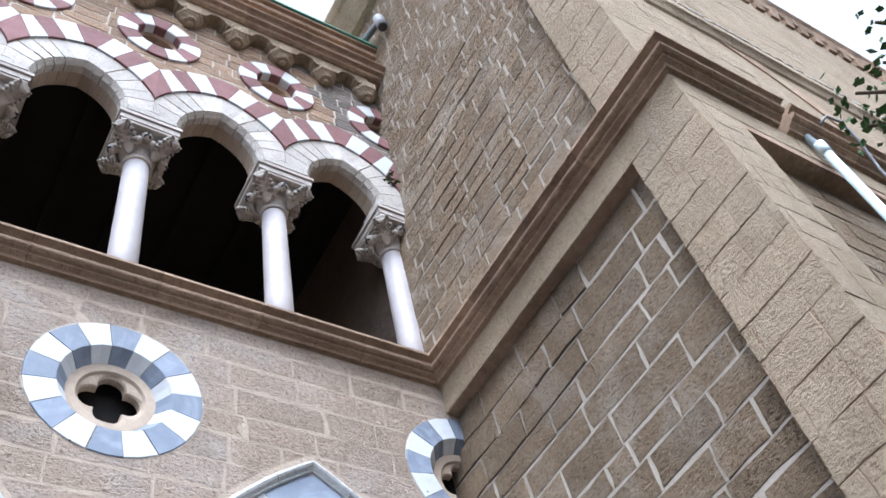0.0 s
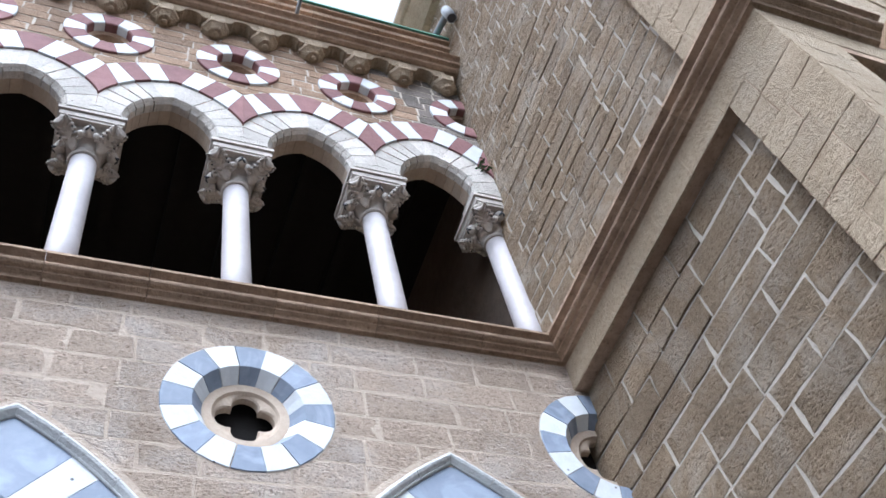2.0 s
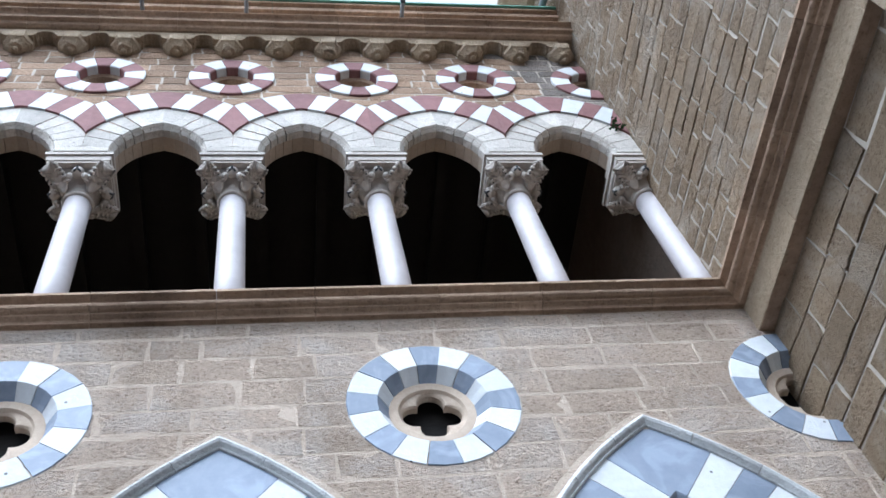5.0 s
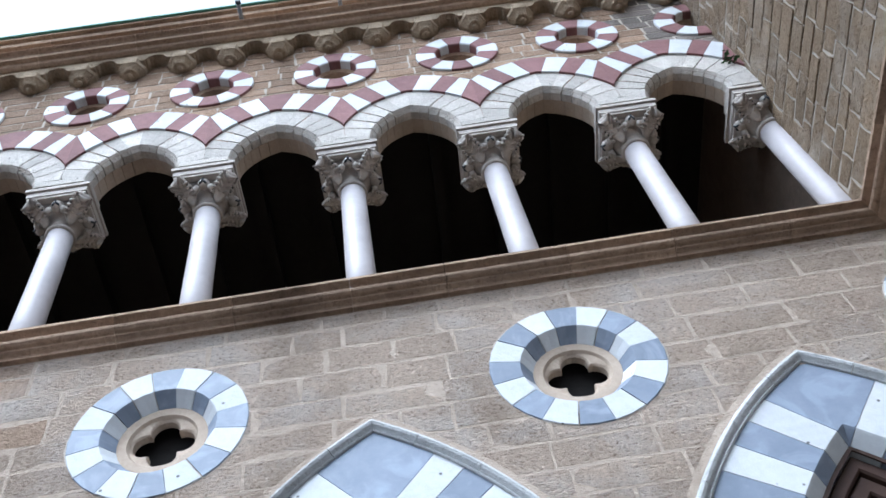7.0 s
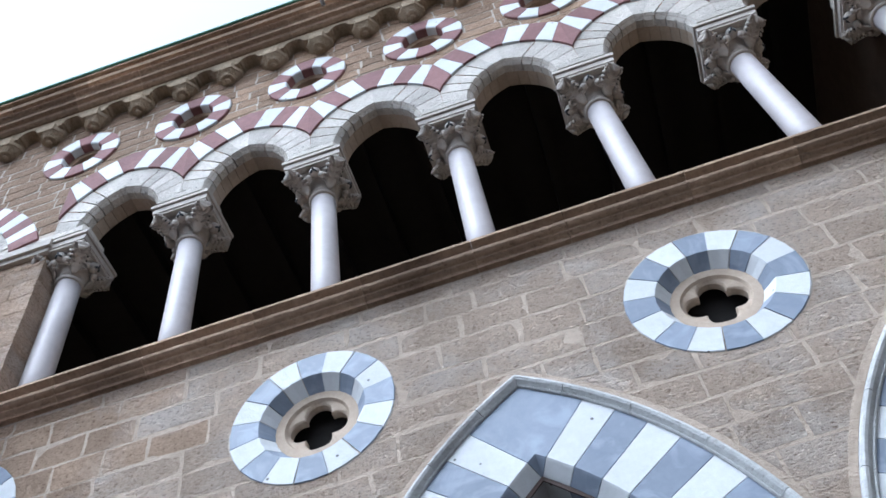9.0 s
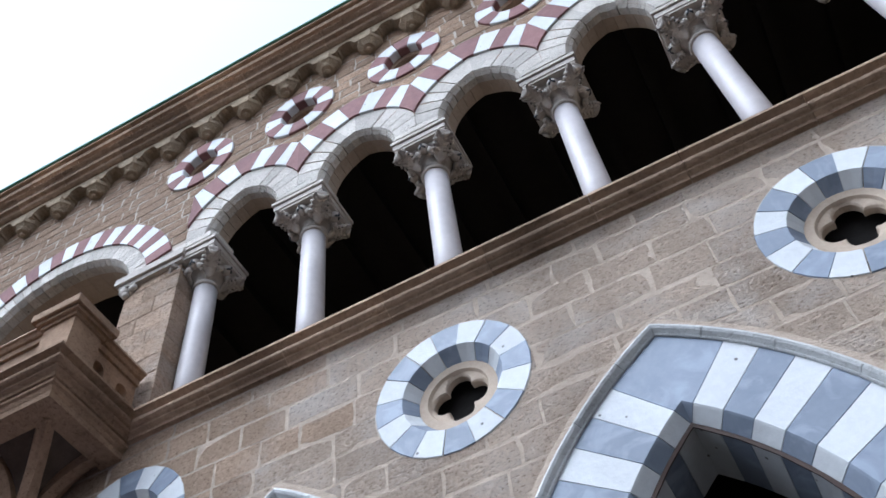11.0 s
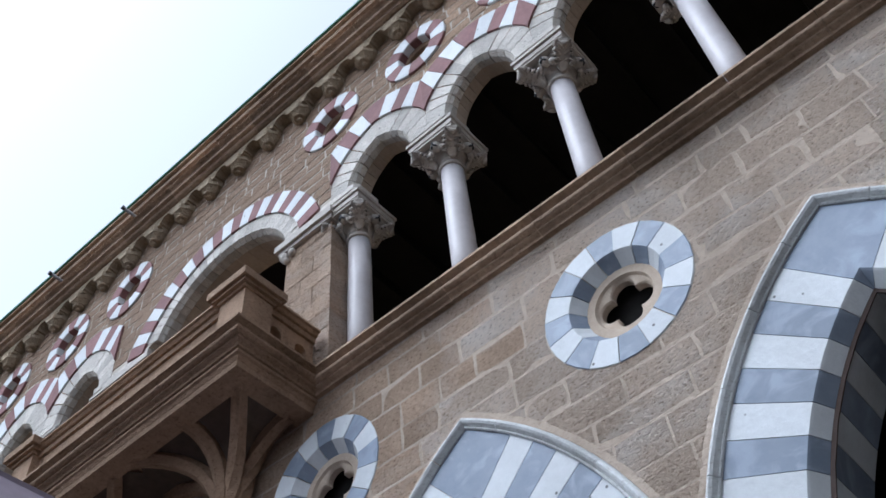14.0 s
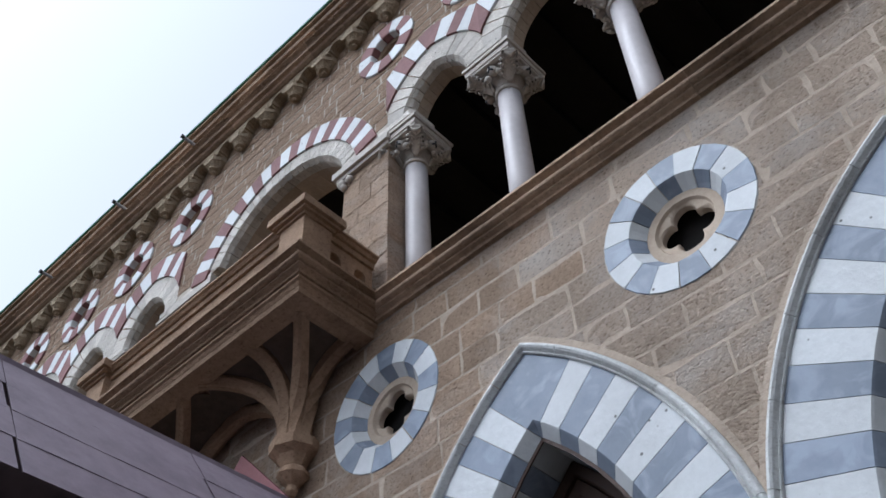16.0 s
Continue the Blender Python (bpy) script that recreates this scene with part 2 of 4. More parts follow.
class Lump:
    """Vertices and faces gathered for one mesh."""

    def __init__(self):
        self.v, self.f = [], []

    def add(self, verts, faces):
        k = len(self.v)
        self.v += [tuple(p) for p in verts]
        self.f += [tuple(i + k for i in q) for q in faces]
        return self

    def box(self, x0, x1, y0, y1, z0, z1):
        v = [(x, y, z) for x in (x0, x1) for y in (y0, y1) for z in (z0, z1)]
        return self.add(v, [(0, 1, 3, 2), (4, 6, 7, 5), (0, 4, 5, 1), (2, 3, 7, 6), (0, 2, 6, 4), (1, 5, 7, 3)])

    def loft(self, rings, closed=True, caps=True):
        """Rings of equal length, joined one to the next."""
        m = len(rings[0])
        v = [p for r in rings for p in r]
        f = []
        for a in range(len(rings) - 1):
            for b in range(m if closed else m - 1):
                c = (b + 1) % m
                f.append((a * m + b, a * m + c, (a + 1) * m + c, (a + 1) * m + b))
        if caps:
            f.append(tuple(range(m - 1, -1, -1)))
            f.append(tuple((len(rings) - 1) * m + b for b in range(m)))
        return self.add(v, f)

    def turned(self, cx, cy, prof, n=24, cap=True):
        """A body turned round the upright through cx, cy; prof rows of radius, z."""
        rings = [[(cx + r * math.cos(2 * math.pi * k / n), cy + r * math.sin(2 * math.pi * k / n), z) for k in range(n)] for r, z in prof]
        return self.loft(rings, caps=cap)

    def ball(self, cx, cy, cz, rx, ry, rz, n=8, m=5):
        prof = [(math.sin(math.pi * (a + 0.5) / m), math.cos(math.pi * (a + 0.5) / m)) for a in range(m)]
        rings = [[(cx + rx * s * math.cos(2 * math.pi * k / n), cy + ry * s * math.sin(2 * math.pi * k / n), cz + rz * c) for k in range(n)] for s, c in prof]
        return self.loft(rings)

    def tube(self, pts, r, n=8):
        rings = []
        for i, p in enumerate(pts):
            a, b = Vector(pts[max(0, i - 1)]), Vector(pts[min(len(pts) - 1, i + 1)])
            d = (b - a).normalized()
            u = d.cross(Vector((0.3, 0.2, 1))).normalized()
            w = d.cross(u)
            rr = r[i] if isinstance(r, (list, tuple)) else r
            rings.append([Vector(p) + rr * (math.cos(2 * math.pi * k / n) * u + math.sin(2 * math.pi * k / n) * w) for k in range(n)])
        return self.loft(rings)

    def make(self, name, mat, parent=None, label="", smooth=False):
        return shape(name, self.v, self.f, mat, parent, label, smooth)


def thing(name, at, label, category, group="", kind=""):
    ob = new(name)
    ob.location = at
    return tagged(ob, label, category, group, kind)


def part(name, lump, mat, parent, label="", smooth=False):
    return lump.make(name, mat, parent, label, smooth)


def arc_block(prof, a0, a1, side, c, clip=9.0, steps=2, gap=0.003):
    """A block of an arch ring. prof: closed outline of radius, y. Angles in degrees from the springing. The ring's centre lies c beyond
    the arch's axis; it is cut at the axis and at clip metres from it."""
    rings = []
    for k in range(steps + 1):
        ring = []
        for r, y in prof:
            g = math.degrees(gap / r)
            lo, hi = a0 + g, a1 - g
            a = radians(lo + (hi - lo) * k / steps)
            x, z = r * math.cos(a) - c, r * math.sin(a)
            if x < 0.0:
                x, z = 0.0, math.sqrt(max(r * r - c * c, 0))
            if x > clip:
                x = clip
            ring.append((side * x, y, z))
        rings.append(ring)
    return Lump().loft(rings)


def wheel_block(prof, a0, a1, steps=2, gap=0.003):
    rings = []
    for k in range(steps + 1):
        ring = []
        for r, y in prof:
            g = math.degrees(gap / r)
            a = radians(a0 + g + (a1 - a0 - 2 * g) * k / steps)
            ring.append((r * math.cos(a), y, r * math.sin(a)))
        rings.append(ring)
    return Lump().loft(rings)


def cells(x0, x1, z0, z1, solid, small=0.09):
    """Rectangles that fill the solid part of a wall. solid(x0, x1, z0, z1) says 1 (all), 0 (none) or 0.5 (cut by an edge)."""
    s = solid(x0, x1, z0, z1)
    if s == 1:
        return [(x0, x1, z0, z1)]
    if s == 0:
        return []
    if max(x1 - x0, z1 - z0) <= small:
        return [] if solid((x0 + x1) / 2, (x0 + x1) / 2, (z0 + z1) / 2, (z0 + z1) / 2) == 0 else [(x0, x1, z0, z1)]
    if x1 - x0 >= z1 - z0:
        h = (x0 + x1) / 2
        return cells(x0, h, z0, z1, solid, small) + cells(h, x1, z0, z1, solid, small)
    h = (z0 + z1) / 2
    return cells(x0, x1, z0, h, solid, small) + cells(x0, x1, h, z1, solid, small)


# ---------------- the plan ----------------
BAY = 1.6
COL0, COL_Y = 0.075, 0.39           # column axes at COL0 - k * BAY
ARCH_X = [-1.53, -4.73, -7.90, -14.9, -18.1]
LOW_R = [0.08 - 3.2 * k for k in range(4)] + [-13.2, -16.4]
UP_R = [0.03 - BAY * k for k in range(7)] + [-14.03 - BAY * k for k in range(6)]
BALC_X = -11.66
BIG_X = -11.62
Z_LOWR, Z_UPR = 7.08, 13.36
AZ, AC = 3.83, 1.79                # great arches: springing and how far the ring's centre lies beyond the axis
LZ, LC = 11.295, 0.25               # loggia arches
LOG_X = [COL0 - BAY * (k + 0.5) for k in range(6)] + [2 * BIG_X - 0.2 - (COL0 - BAY * (k + 0.5)) for k in range(5, -1, -1)]
WEST = -24.0


def pointed(x, z, ax, az, c, r, base):
    """Whether a place is inside a pointed arch of ring radius r."""
    dx = abs(x - ax)
    if z < az:
        return z > base and dx < r - c
    return (dx + c) ** 2 + (z - az) ** 2 < r * r


def inside_low(x, z):
    for ax in ARCH_X:
        if pointed(x, z, ax, AZ, AC, 3.40, -1.0):
            return True
    for rx in LOW_R:
        if (x - rx) ** 2 + (z - Z_LOWR) ** 2 < 0.56 ** 2:
            return True
    return False


def inside_up(x, z):
    for rx in UP_R:
        if (x - rx) ** 2 + (z - Z_UPR) ** 2 < 0.40 ** 2:
            return True
    for lx in LOG_X:
        if pointed(x, z, lx, LZ, LC, 0.93, 8.3):
            return True
    if pointed(x, z, BIG_X, 10.93, 0.0, 1.45, 8.3):
        return True
    return z < 11.41


def solid_of(inside):
    def solid(x0, x1, z0, z1):
        n = 5
        hits = sum(inside(x0 + (x1 - x0) * (a + 0.5) / n, z0 + (z1 - z0) * (b + 0.5) / n) for a in range(n) for b in range(n))
        if x1 - x0 > 0.7 or z1 - z0 > 0.7:
            return 0.5
        return 1 if hits == 0 else 0 if hits == n * n else 0.5
    return solid


def wall_base(name, areas, inside, y0, y1, mat, label):
    lump = Lump()
    for x0, x1, z0, z1 in areas:
        for a, b, c, d in cells(x0, x1, z0, z1, solid_of(inside)):
            lump.box(a, b, y0, y1, c, d)
    ob = lump.make(name, mat)
    return tagged(ob, label, "wall", kind="structure")


# ---------------- ground and the unseen light-blocking walls ---
g = Lump().add([(-600, -600, 0), (600, -600, 0), (600, 600, 0), (-600, 600, 0)], [(0, 1, 2, 3)])
tagged(g.make("ground", M_GROUND), "unseen ground, coloured dark to cut bounced light", "ground", kind="structure")

# added walls out of view: they hold low sky light off the soffits
blocker = Lump()
blocker.box(-40, 26, -15.4, -15, 0, 8.5)
tagged(blocker.make("wall_south", M_BLOCKER), "unseen dark wall added to block low sky light", "wall", kind="structure")
tagged(Lump().box(-34.4, -34, -15, 4, 0, 8.5).make("wall_west", M_BLOCKER), "unseen dark wall added to block low sky light", "wall", kind="structure")
tagged(Lump().box(25.6, 26, -15, 4, 0, 8.5).make("wall_far_east", M_BLOCKER), "unseen dark wall added to block low sky light", "wall", kind="structure")

ROW_LOW = [(WEST, 0.14, 0.0, 8.2)]
ROW_UP = [(WEST, 0.2, 8.34, 14.7)]
north_low = wall_base("wall_north", ROW_LOW, inside_low, -0.001, 0.55, M_MORTAR_N, "tan ashlar wall with pale mortar joints above the arches")
north_up = wall_base("wall_north_upper", ROW_UP, inside_up, 0.003, 0.33, M_MORTAR, "brown ashlar loggia wall with small courses")

# loggia behind columns, hall behind arches: their shade is put into near-black colours
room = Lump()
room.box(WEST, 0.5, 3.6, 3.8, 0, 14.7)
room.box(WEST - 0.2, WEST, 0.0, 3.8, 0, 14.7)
tagged(room.make("wall_loggia", M_ROOM), "loggia back wall, its shade put into the plaster colour", "wall", kind="structure")
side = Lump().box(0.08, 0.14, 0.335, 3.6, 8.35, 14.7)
tagged(side.make("wall_loggia_end", M_SIDE), "loggia end wall, brown stone colour darkened for shade", "wall", kind="structure")
tagged(Lump().box(WEST, 0.14, 0.3, 3.7, 8.0, 8.34).make("floor_loggia", M_DRESSED), "stone floor of the loggia", "floor", kind="structure")
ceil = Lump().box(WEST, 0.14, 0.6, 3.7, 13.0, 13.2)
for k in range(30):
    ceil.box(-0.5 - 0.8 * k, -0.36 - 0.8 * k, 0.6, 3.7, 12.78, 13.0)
tagged(ceil.make("ceiling", M_DARK), "timber ceiling with joists, shade coloured near-black", "ceiling", kind="structure")
tagged(Lump().box(WEST, 0.14, 0.0, 5.0, 14.7, 14.9).make("roof_north", M_MOULD), "flat roof over the loggia", "roof", kind="structure")

# east block: the tall projecting wing
east = Lump()
east.box(0.096, 12.0, -3.54, 12.0, 0, 8.36)
east.box(0.074, 2.5, -3.5, 0.33, 8.34, 17.0)
east.box(0.15, 2.5, 0.33, 12.0, 8.34, 17.0)
wall_east = tagged(east.make("wall_east", M_MORTAR), "tall weathered buff stone wing with a recessed panel", "wall", kind="structure")
trim = Lump()
trim.box(-0.046, 0.55, -3.716, -3.03, 0, 7.81)
trim.box(-0.046, 0.2, -3.716, 0.0, 7.81, 8.2)
trim.box(0.2, 12.0, -3.716, -3.5, 7.70, 8.2)
trim.box(-0.026, 0.2, -3.616, -3.0, 8.3, 17.0)
trim.box(0.2, 2.5, -3.616, -3.4, 8.34, 17.0)
trim.box(2.5, 12.0, -3.616, 12.0, 8.34, 16.1)
wall_dressing = tagged(trim.make("wall_east_dressing", M_MOULD), "dressed buff stone borders and corner strip of the wing", "wall", kind="structure")


# ---------------- mouldings ----------------
SILL = [(0.02, 8.38), (-0.20, 8.38), (-0.208, 8.372), (-0.208, 8.342), (-0.18, 8.334), (-0.145, 8.318), (-0.128, 8.298), (-0.126, 8.286), (-0.15, 8.282), (-0.168, 8.270), (-0.173, 8.254), (-0.165, 8.238), (-0.14, 8.226),
        (-0.108, 8.222), (-0.104, 8.206), (-0.085, 8.198), (-0.06, 8.188), (-0.05, 8.176), (-0.048, 8.162), (-0.012, 8.158), (0.02, 8.14)]


def run(name, prof, corners, mat, label, piece="moulding_block", length=0.95, shift=0.0):
    """A moulding that follows corners (x, y), mitred, its outer side on the left of the way; prof rows of offset (negative: outward), z."""
    top = thing(name, (0, 0, 0), label, "moulding", kind="structure")
    pts = [Vector(c) for c in corners]
    ways = [(pts[i + 1] - pts[i]).normalized() for i in range(len(pts) - 1)]
    for i in range(len(ways)):
        d = ways[i]
        nrm = Vector((-d.y, d.x))
        total = (pts[i + 1] - pts[i]).length
        count = max(1, round(total / length))
        cuts = [0.0] + [total * (k + random.uniform(-0.15, 0.15)) / count for k in range(1, count)] + [total]
        for k in range(count):
            rings = []
            for end in (0, 1):
                s = cuts[k + end]
                ring = []
                for off, z in prof:
                    out = -off
                    slide = s + (0.003 if end == 0 else -0.003)
                    if end == 0 and k == 0 and i > 0:
                        slide = s + out * math.tan(math.atan2(ways[i - 1].cross(d), ways[i - 1].dot(d)) / 2)
                    if end == 1 and k == count - 1 and i < len(ways) - 1:
                        slide = s - out * math.tan(math.atan2(d.cross(ways[i + 1]), d.dot(ways[i + 1])) / 2)
                    p = pts[i] + d * slide + nrm * out
                    ring.append((p.x, p.y, z))
                rings.append(ring)
            part(piece, Lump().loft(rings), mat, top)
    return top


# the string course runs west to east along the loggia, then round the wing (outer side on the right of that way: go the other way)
run("sill_moulding", SILL, [(1.20, -3.72), (-0.05, -3.72), (-0.05, 0.0), (-9.65, 0.0)], M_MOULD, "weathered brown moulded string course under the loggia columns")
run("sill_moulding_east", SILL, [(9.0, -3.72), (1.30, -3.72)], M_MOULD, "weathered brown moulded string course round the wing")
run("sill_moulding_west", SILL, [(-13.60, 0.0), (WEST, 0.0)], M_MOULD, "weathered brown moulded string course")
tagged(Lump().box(WEST, 0.1, 0.0, 0.8, 8.335, 8.376).make("sill_top", M_MOULD), "stone ledge on which the loggia columns stand", "sill", kind="structure")

CORN = [(0.02, 15.45), (-0.33, 15.45), (-0.33, 15.39), (-0.27, 15.38), (-0.26, 15.33), (-0.29, 15.31), (-0.27, 15.26), (-0.215, 15.25), (-0.20, 15.16), (-0.225, 15.14), (-0.225, 15.06), (-0.20, 15.04),
        (-0.20, 14.74), (-0.40, 14.70), (-0.415, 14.65), (-0.36, 14.635), (-0.315, 14.60), (-0.345, 14.585), (-0.335, 14.54), (-0.275, 14.53), (-0.255, 14.49), (-0.21, 14.47), (0.02, 14.46)]
run("cornice", CORN, [(0.07, 0.0), (WEST, 0.0)], M_MOULD, "stepped brown stone cornice along the roof edge", "cornice_block", 1.1)
tagged(Lump().box(WEST, 0.06, -0.365, 0.3, 15.452, 15.49).make("roof_edge", M_GREENEDGE), "thin green felt edge over the cornice", "roof edge", kind="structure")
CORE = [(0.02, 17.3), (-0.46, 17.3), (-0.46, 17.2), (-0.40, 17.1), (-0.34, 17.05), (-0.25, 16.9), (-0.18, 16.8), (-0.10, 16.7), (0.02, 16.65)]
run("cornice_east", CORE, [(0.05, -3.62), (0.05, 5.0)], M_DRESSED, "stepped buff stone cornice of the tall wing", "cornice_block", 1.2)


# ---------------- corbel table ----------------
def corbel(x):
    c = thing("corbel", (x, 0, 0), "brown stone corbel with a turned knob under the cornice", "corbel", "corbels under the cornice")
    body = Lump()
    rings = []
    for r, z in ((0.09, 14.085), (0.105, 14.095), (0.165, 14.165), (0.178, 14.172), (0.182, 14.20), (0.188, 14.31)):
        rings.append([(r * sx, -r * sy * 1.18, z) for sx, sy in ((-1, -0.1), (-1, 0.40), (-0.5, 1), (0.5, 1), (1, 0.40), (1, -0.1))])
    body.loft(rings)
    part("bracket", body, M_DRESSED, c)
    part("knob", Lump().turned(0, -0.085, [(0.012, 13.975), (0.036, 13.985), (0.042, 14.005), (0.03, 14.02), (0.03, 14.026), (0.085, 14.032), (0.098, 14.046), (0.098, 14.062), (0.08, 14.075), (0.10, 14.084), (0.10, 14.094)], 14), M_DRESSED, c)
    return c


STEP = 0.668
first_corbel = corbel(-0.15)
for k in range(1, 35):
    copy_thing(first_corbel, pose(-0.15 - STEP * k, 0, 0))


def scallop(x):
    """The small cusped arch between two corbels."""
    s = thing("corbel_arch", (x, 0, 0), "small cusped stone arch between two corbels", "arch", "small arches under the cornice")
    lump = Lump()
    zt = 14.47
    low = [(-0.150, 14.25), (-0.150, 14.285), (-0.118, 14.295), (-0.118, 14.33), (-0.10, 14.362), (-0.06, 14.39), (0.0, 14.402), (0.06, 14.39), (0.10, 14.362), (0.118, 14.33), (0.118, 14.295), (0.150, 14.285), (0.150, 14.25)]
    outline = [(-STEP / 2 + 0.002, 14.25)] + low + [(STEP / 2 - 0.002, 14.25), (STEP / 2 - 0.002, zt), (-STEP / 2 + 0.002, zt)]
    lump.loft([[(px, y, pz) for px, pz in outline] for y in (-0.185, 0.01)])
    part("arch_face", lump, M_DRESSED, s)
    return s


first_scallop = scallop(-0.15 - STEP / 2)
for k in range(1, 34):
    copy_thing(first_scallop, pose(-0.15 - STEP * (k + 0.5), 0, 0))


# ---------------- lower roundels with quatrefoils ----------------
def quatrefoil_disc(parent):
    """A pierced disc: rim ring, sunk field and four open lobes."""
    n = 48
    def foil(a):
        best = 0.10
        for q in range(4):
            b = a - q * math.pi / 2
            d, rr = 0.13, 0.108
            s = rr * rr - (d * math.sin(b)) ** 2
            if s > 0 and math.cos(b) > 0:
                best = max(best, d * math.cos(b) + math.sqrt(s))
        return best
    rows = []
    for k in range(n):
        a = 2 * math.pi * k / n
        f = foil(a)
        prof = [(0.40, 0.115), (0.325, 0.105), (0.27, 0.105), (0.255, 0.13), (max(f + 0.014, 0.1), 0.14), (f, 0.155), (f, 0.215), (0.40, 0.215)]
        rows.append([(r * math.cos(a), y, r * math.sin(a)) for r, y in prof])
    rows.append(rows[0])
    part("tracery", Lump().loft(rows, caps=False), M_TAN, parent, "cream stone quatrefoil tracery")


def low_roundel(x):
    ob = thing("roundel_window", (x, 0, Z_LOWR), "round window ringed in white and blue-grey stone with a quatrefoil", "window", "quatrefoil roundels")
    prof = [(0.44, -0.012), (0.675, -0.012), (0.68, -0.006), (0.68, 0.08), (0.46, 0.24), (0.335, 0.24), (0.335, 0.12), (0.434, -0.006)]
    for k in range(16):
        a = 90 - 11.25 + 22.5 * k
        part("voussoir", wheel_block(prof, a + random.uniform(-0.5, 0.5), a + 22.5 + random.uniform(-0.5, 0.5)), M_GREYM if k % 2 == 0 else M_WHITE, ob, "white stone block" if k % 2 else "")
    part("bedding", wheel_block([(0.445, -0.002), (0.69, -0.002), (0.69, 0.1), (0.45, 0.23), (0.35, 0.23), (0.35, 0.13)], 0, 360, 48, 0), M_MORTAR, ob)
    quatrefoil_disc(ob)
    # solid near-black plug paints the shade behind the tracery
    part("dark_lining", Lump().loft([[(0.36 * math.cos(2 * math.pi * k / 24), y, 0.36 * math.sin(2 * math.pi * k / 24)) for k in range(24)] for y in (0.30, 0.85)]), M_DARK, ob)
    return ob


lr = low_roundel(LOW_R[0])
for rx in LOW_R[1:]:
    copy_thing(lr, pose(rx, 0, Z_LOWR, 0, random.uniform(-2, 2), 0))


# ---------------- upper roundels ----------------
def up_roundel(x):
    ob = thing("roundel", (x, 0, Z_UPR), "small deep roundel ringed in red and white stone blocks", "roundel", "red and white roundels")
    prof = [(0.295, -0.035), (0.53, -0.035), (0.54, -0.027), (0.54, 0.05), (0.33, 0.12), (0.27, 0.12), (0.28, -0.02)]
    for k in range(12):
        a = 75 + 30 * k
        part("voussoir", wheel_block(prof, a, a + 30, 3), M_WHITE if k % 2 else M_RED, ob, "white stone block" if k % 2 else "dull red stone block")
    part("inner_ring", wheel_block([(0.22, 0.10), (0.275, 0.08), (0.36, 0.1), (0.36, 0.4), (0.24, 0.4), (0.21, 0.2)], 0, 360, 32, 0), M_MOULD, ob)
    part("inner_disc", wheel_block([(0.10, 0.22), (0.23, 0.24), (0.23, 0.4), (0.10, 0.4)], 0, 360, 24, 0), M_DRESSED, ob)
    # near-black plug in place of shade deep in the roundel
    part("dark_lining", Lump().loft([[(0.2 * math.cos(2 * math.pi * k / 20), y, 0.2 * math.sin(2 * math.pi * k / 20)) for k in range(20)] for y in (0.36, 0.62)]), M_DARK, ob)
    return ob


ur = up_roundel(UP_R[0])
for rx in UP_R[1:]:
    copy_thing(ur, pose(rx, 0, Z_UPR))


# ---------------- loggia arches ----------------
W_IN, W_OUT, R_OUT = 0.729, 1.133, 1.565


HOOD_IN, HOOD_OUT = [22.1, 39.9, 52.2, 62.7, 73.6, 77.3], [47.9, 48.0, 53.5, 62.2, 72.5, 80.8]


def hood_wedge(prof, first, side):
    """One block of the hood ring, between its joints on the inner and the outer edge."""
    rings = []
    for k in range(4):
        u = 0.012 + 0.976 * k / 3
        a = HOOD_IN[first] + (HOOD_IN[first + 1] - HOOD_IN[first]) * u
        o = HOOD_OUT[first] + (HOOD_OUT[first + 1] - HOOD_OUT[first]) * u
        ring = []
        for r, y in prof:
            b = radians(a + (o - a) * (r - W_OUT) / (R_OUT - W_OUT))
            x, z = r * math.cos(b) - LC, r * math.sin(b)
            if x > 0.7995:
                x, z = 0.7995, math.sqrt(max(r * r - (0.7995 + LC) ** 2, 0))
            if x < 0 or (first == 4 and k == 3):
                x, z = 0.0, math.sqrt(r * r - LC * LC)
            ring.append((side * x, y, z))
        rings.append(ring)
    return Lump().loft(rings)


